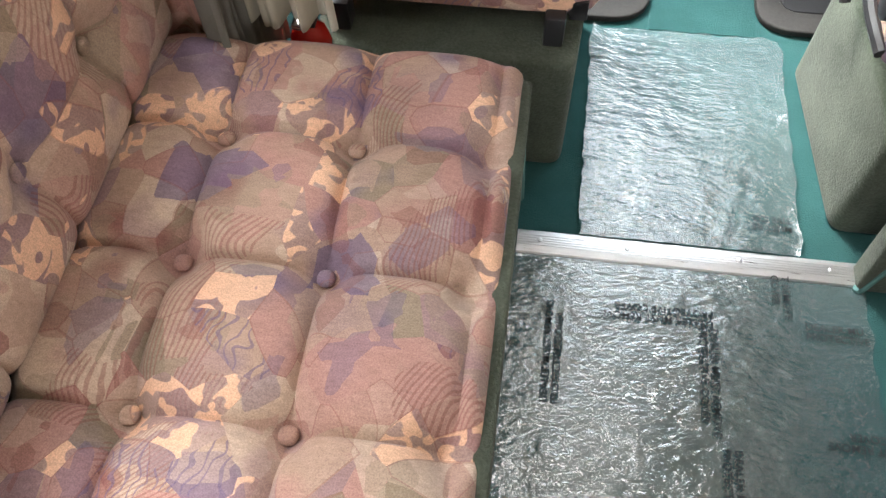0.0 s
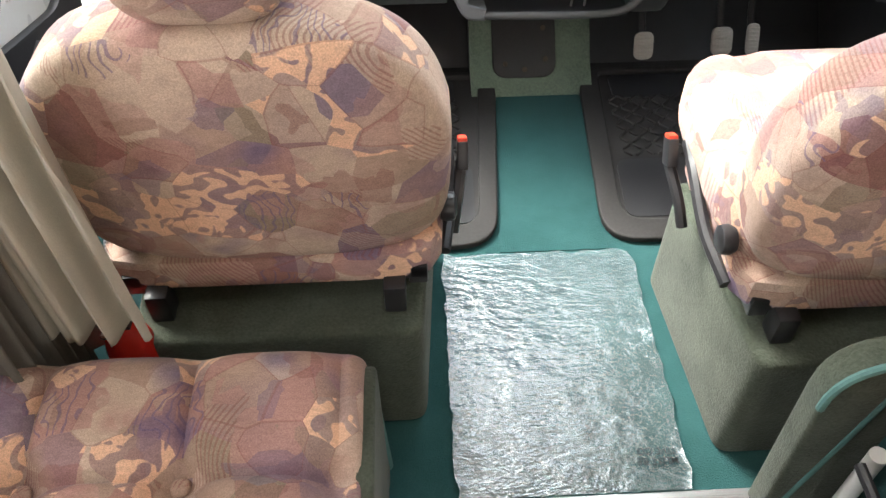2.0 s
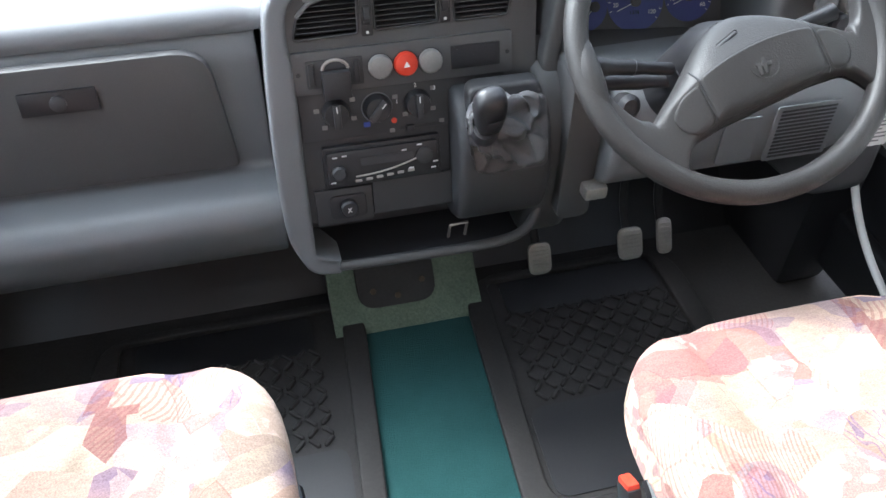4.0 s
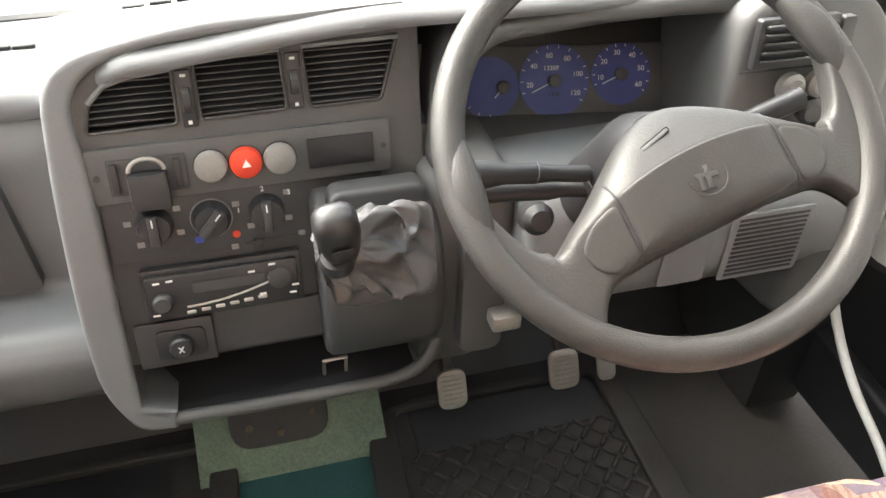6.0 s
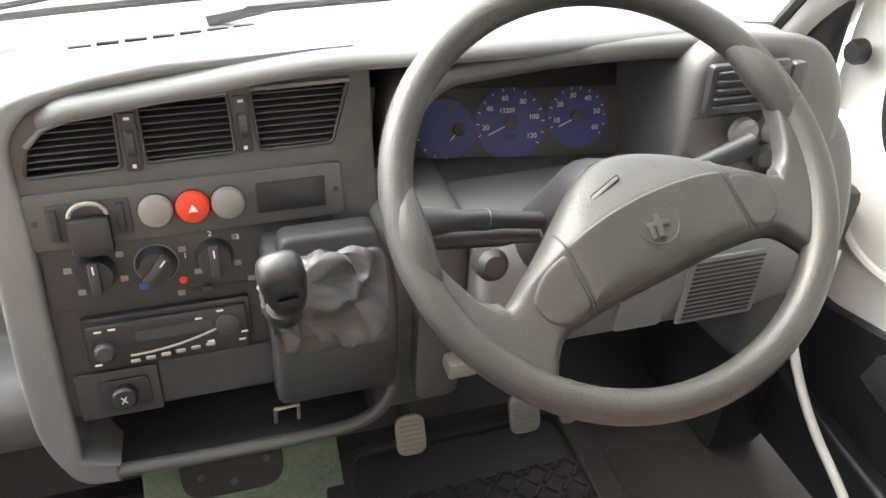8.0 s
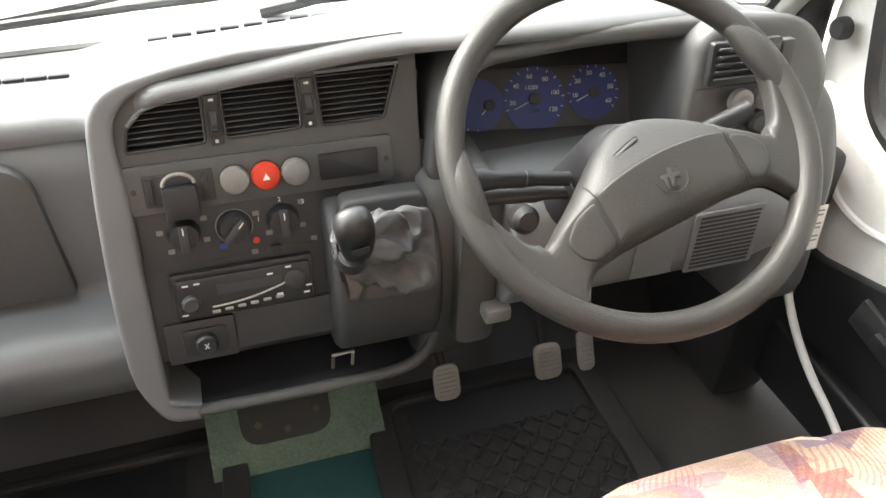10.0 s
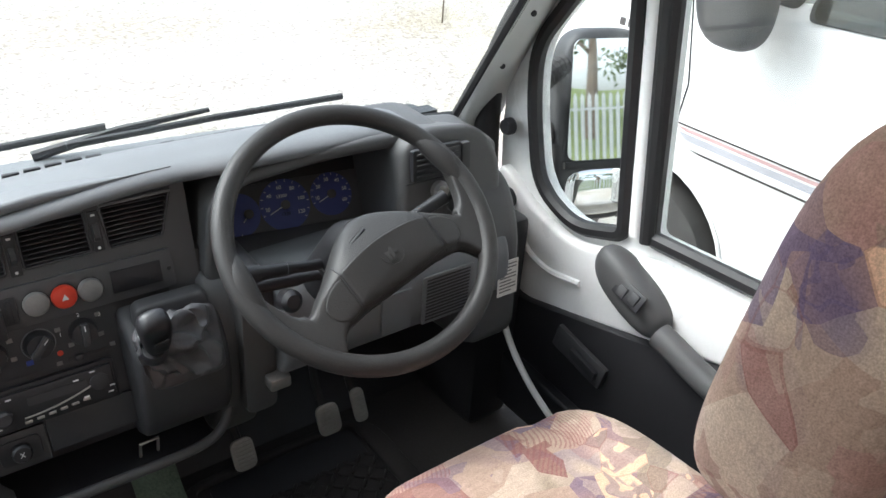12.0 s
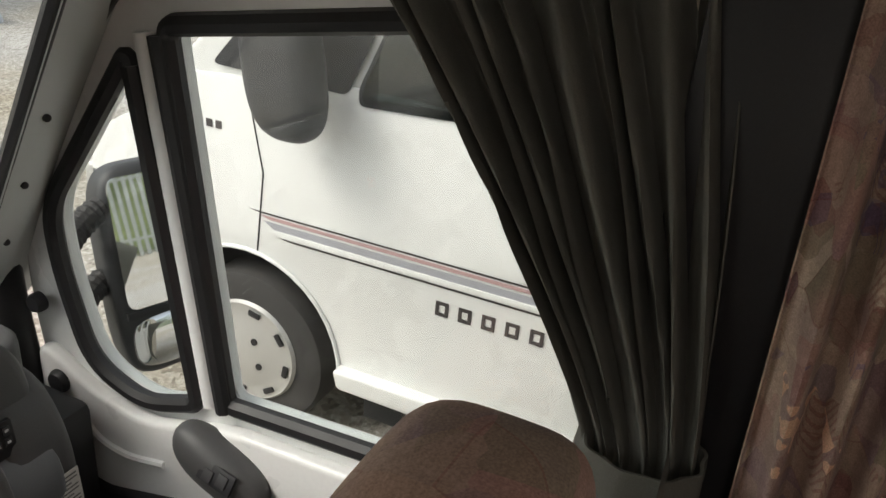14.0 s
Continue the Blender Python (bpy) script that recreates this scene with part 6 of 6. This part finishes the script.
for i in range(8):
    a = 2 * math.pi * i / 8 + 0.2
    part("trim_slot", moved(block(-0.012, 0.012, -0.026, 0.026, -0.020, -0.012, 0.004), hubm @ pose(0.175 * math.cos(a), 0.175 * math.sin(a), 0, 0, 0, math.degrees(a))), BLACK, rimp)
for i in range(4):
    a = math.pi / 2 * i + 0.6
    part("wheel_nut", lathe([(0.014, -0.032), (0.014, -0.022)], 12, hubm @ pose(0.075 * math.cos(a), 0.075 * math.sin(a), 0)), BLACK, rimp)
part("bumper", block(VX + 0.03, VX + 1.9, 2.30, 2.50, -0.30, -0.02, 0.04, 3), PLASTIC_LIGHT, van, "grey front bumper")
part("headlamp", block(VX + 0.0, VX + 0.28, 2.37, 2.452, 0.20, 0.36, 0.02, 3), HUBCAP, van)
vm = part("door_mirror", pillow(VX - 0.16, 1.40, 0.92, 0.085, 0.125, 0.215, 3.0, 20, lambda x, y, z: (0, 0.03 * z, 0)), PLASTIC_DARK, van, "tall dark grey door mirror")
for z in (0.86, 1.02):
    part("mirror_arm", tube([(VX - 0.10, 1.56, z), (VX - 0.03, 1.62, z - 0.01), (VX + 0.03, 1.60, z - 0.02)], 0.028, 10), RUBBER, vm)

# ---- caravan, stool and post across the yard ----
car = thing("caravan", "white caravan standing across the gravel", "caravan", (4.5, 11.8, GROUND))
part("caravan_body", block(1.0, 8.6, 10.6, 12.9, -0.22, 2.0, 0.10, 4), PAINT, car)
part("caravan_skirt", block(1.0, 8.6, 10.62, 12.8, -0.28, -0.18, 0.01), PLASTIC_LIGHT, car)
for x in (3.2, 6.2):
    part("caravan_window", block(x, x + 1.2, 10.585, 10.61, 0.75, 1.35, 0.01), TINT, car)
part("corner_steady", tube([(3.60, 10.75, -0.24), (3.93, 9.15, -0.55), (3.96, 9.05, GROUND + 0.005)], 0.035, 8), GALV, car, "galvanised corner steady")
part("caravan_wheel", lathe([(0.16, 0), (0.29, 0.0), (0.30, 0.04), (0.30, 0.15), (0.16, 0.17)], 32, Matrix.Translation((7.9, 10.75, -0.28)) @ pose(0, 0, 0, -90)), TYRE, car)
stool = thing("step_stool", "pale grey moulded plastic step stool on the gravel", "step stool", (6.5, 8.75, GROUND))
SX, SY = 6.50, 9.05
part("stool_top", block(SX - 0.29, SX + 0.29, SY - 0.20, SY + 0.20, GROUND + 0.30, GROUND + 0.345, 0.02, 3), STOOL, stool)
for i in (-1, 1):
    for j in (-1, 1):
        part("stool_leg", tube([(SX + i * 0.24, SY + j * 0.16, GROUND + 0.32), (SX + i * 0.31, SY + j * 0.21, GROUND)], [0.045, 0.038], 8), STOOL, stool)
solo("marker_stake", tube([(4.49, 5.96, GROUND), (4.50, 5.97, GROUND + 0.30)], 0.008, 8), BARK, "thin rusty stake standing in the gravel", "stake")

# ---- fence and bank behind, seen in the mirror ----
fence = thing("palisade_fence", "galvanised steel palisade fence along the road", "fence", (4, -13.0, GROUND))
pale = extrude_outline([(-0.035, 0), (0.035, 0), (0.035, 1.72), (0.0, 1.80), (-0.035, 1.72)], lambda a, b, c: Vector((a, c, b)), 0.012)
first = part("pale", pale, GALV, fence)
first.location = (-2, -13.0, GROUND)
for i in range(1, 90):
    o = new("pale", first.data)
    o.parent = fence
    o.matrix_parent_inverse = Matrix.Translation(fence.location).inverted()
    o.location = (-2 + 0.14 * i, -13.0, GROUND)
for z in (0.30, 1.45):
    part("rail", block(-2.1, 10.6, -13.05, -13.015, GROUND + z, GROUND + z + 0.05, 0.003), GALV, fence)
setting("verge", sheet(lambda u, v: Vector((-14 + 34 * u, -13.3 - 9 * v, GROUND + 0.02 + 2.2 * v ** 1.3 + 0.15 * noise.noise((u * 20, v * 9, 0)))), 60, 20), GRASS, "rough grass bank behind the fence", "ground")


def tree(x, y, z, h, seed):
    rnd = random.Random(seed)
    t = thing("tree", "leafy green broadleaf tree on the bank", "tree", (x, y, z), "trees on the bank")
    limbs = [tube(curve_points([(x, y, z), (x + 0.1, y, z + h * 0.4), (x, y + 0.1, z + h * 0.8)], 4), [0.16, 0.15, 0.14, 0.12, 0.10, 0.08, 0.06, 0.05, 0.03], 8)]
    for _ in range(7):
        a, hh = rnd.uniform(0, 6.28), h * rnd.uniform(0.3, 0.7)
        limbs.append(tube([(x, y, z + hh), (x + math.cos(a) * h * 0.28, y + math.sin(a) * h * 0.28, z + hh + h * 0.2)], [0.05, 0.015], 6))
    part("trunk", join(*limbs), BARK, t)
    vs, fs = [], []
    for _ in range(60):
        a, r = rnd.uniform(0, 6.28), h * 0.36 * math.sqrt(rnd.random())
        c = Vector((x + r * math.cos(a), y + r * math.sin(a), z + h * rnd.uniform(0.32, 1.0)))
        for _ in range(45):
            p = c + Vector((rnd.gauss(0, 0.26), rnd.gauss(0, 0.26), rnd.gauss(0, 0.20)))
            d = Vector((rnd.gauss(0, 1), rnd.gauss(0, 1), rnd.gauss(0, 1))).normalized()
            e = d.orthogonal().normalized()
            n = len(vs)
            vs += [p - d * 0.09, p + e * 0.045, p + d * 0.09, p - e * 0.045]
            fs.append((n, n + 1, n + 2, n + 3))
    me = bpy.data.meshes.new("crown")
    me.from_pydata([tuple(v) for v in vs], [], fs)
    me.materials.append(LEAF)
    o = new("crown", me)
    o.parent = t
    o.matrix_parent_inverse = Matrix.Translation(t.location).inverted()


for i, (x, y) in enumerate(((0.5, -17.5), (4.0, -16.5), (7.5, -18.5), (11, -17))):
    tree(x, y, GROUND + 0.8, 5.2 + 0.6 * (i % 2), 11 + i)
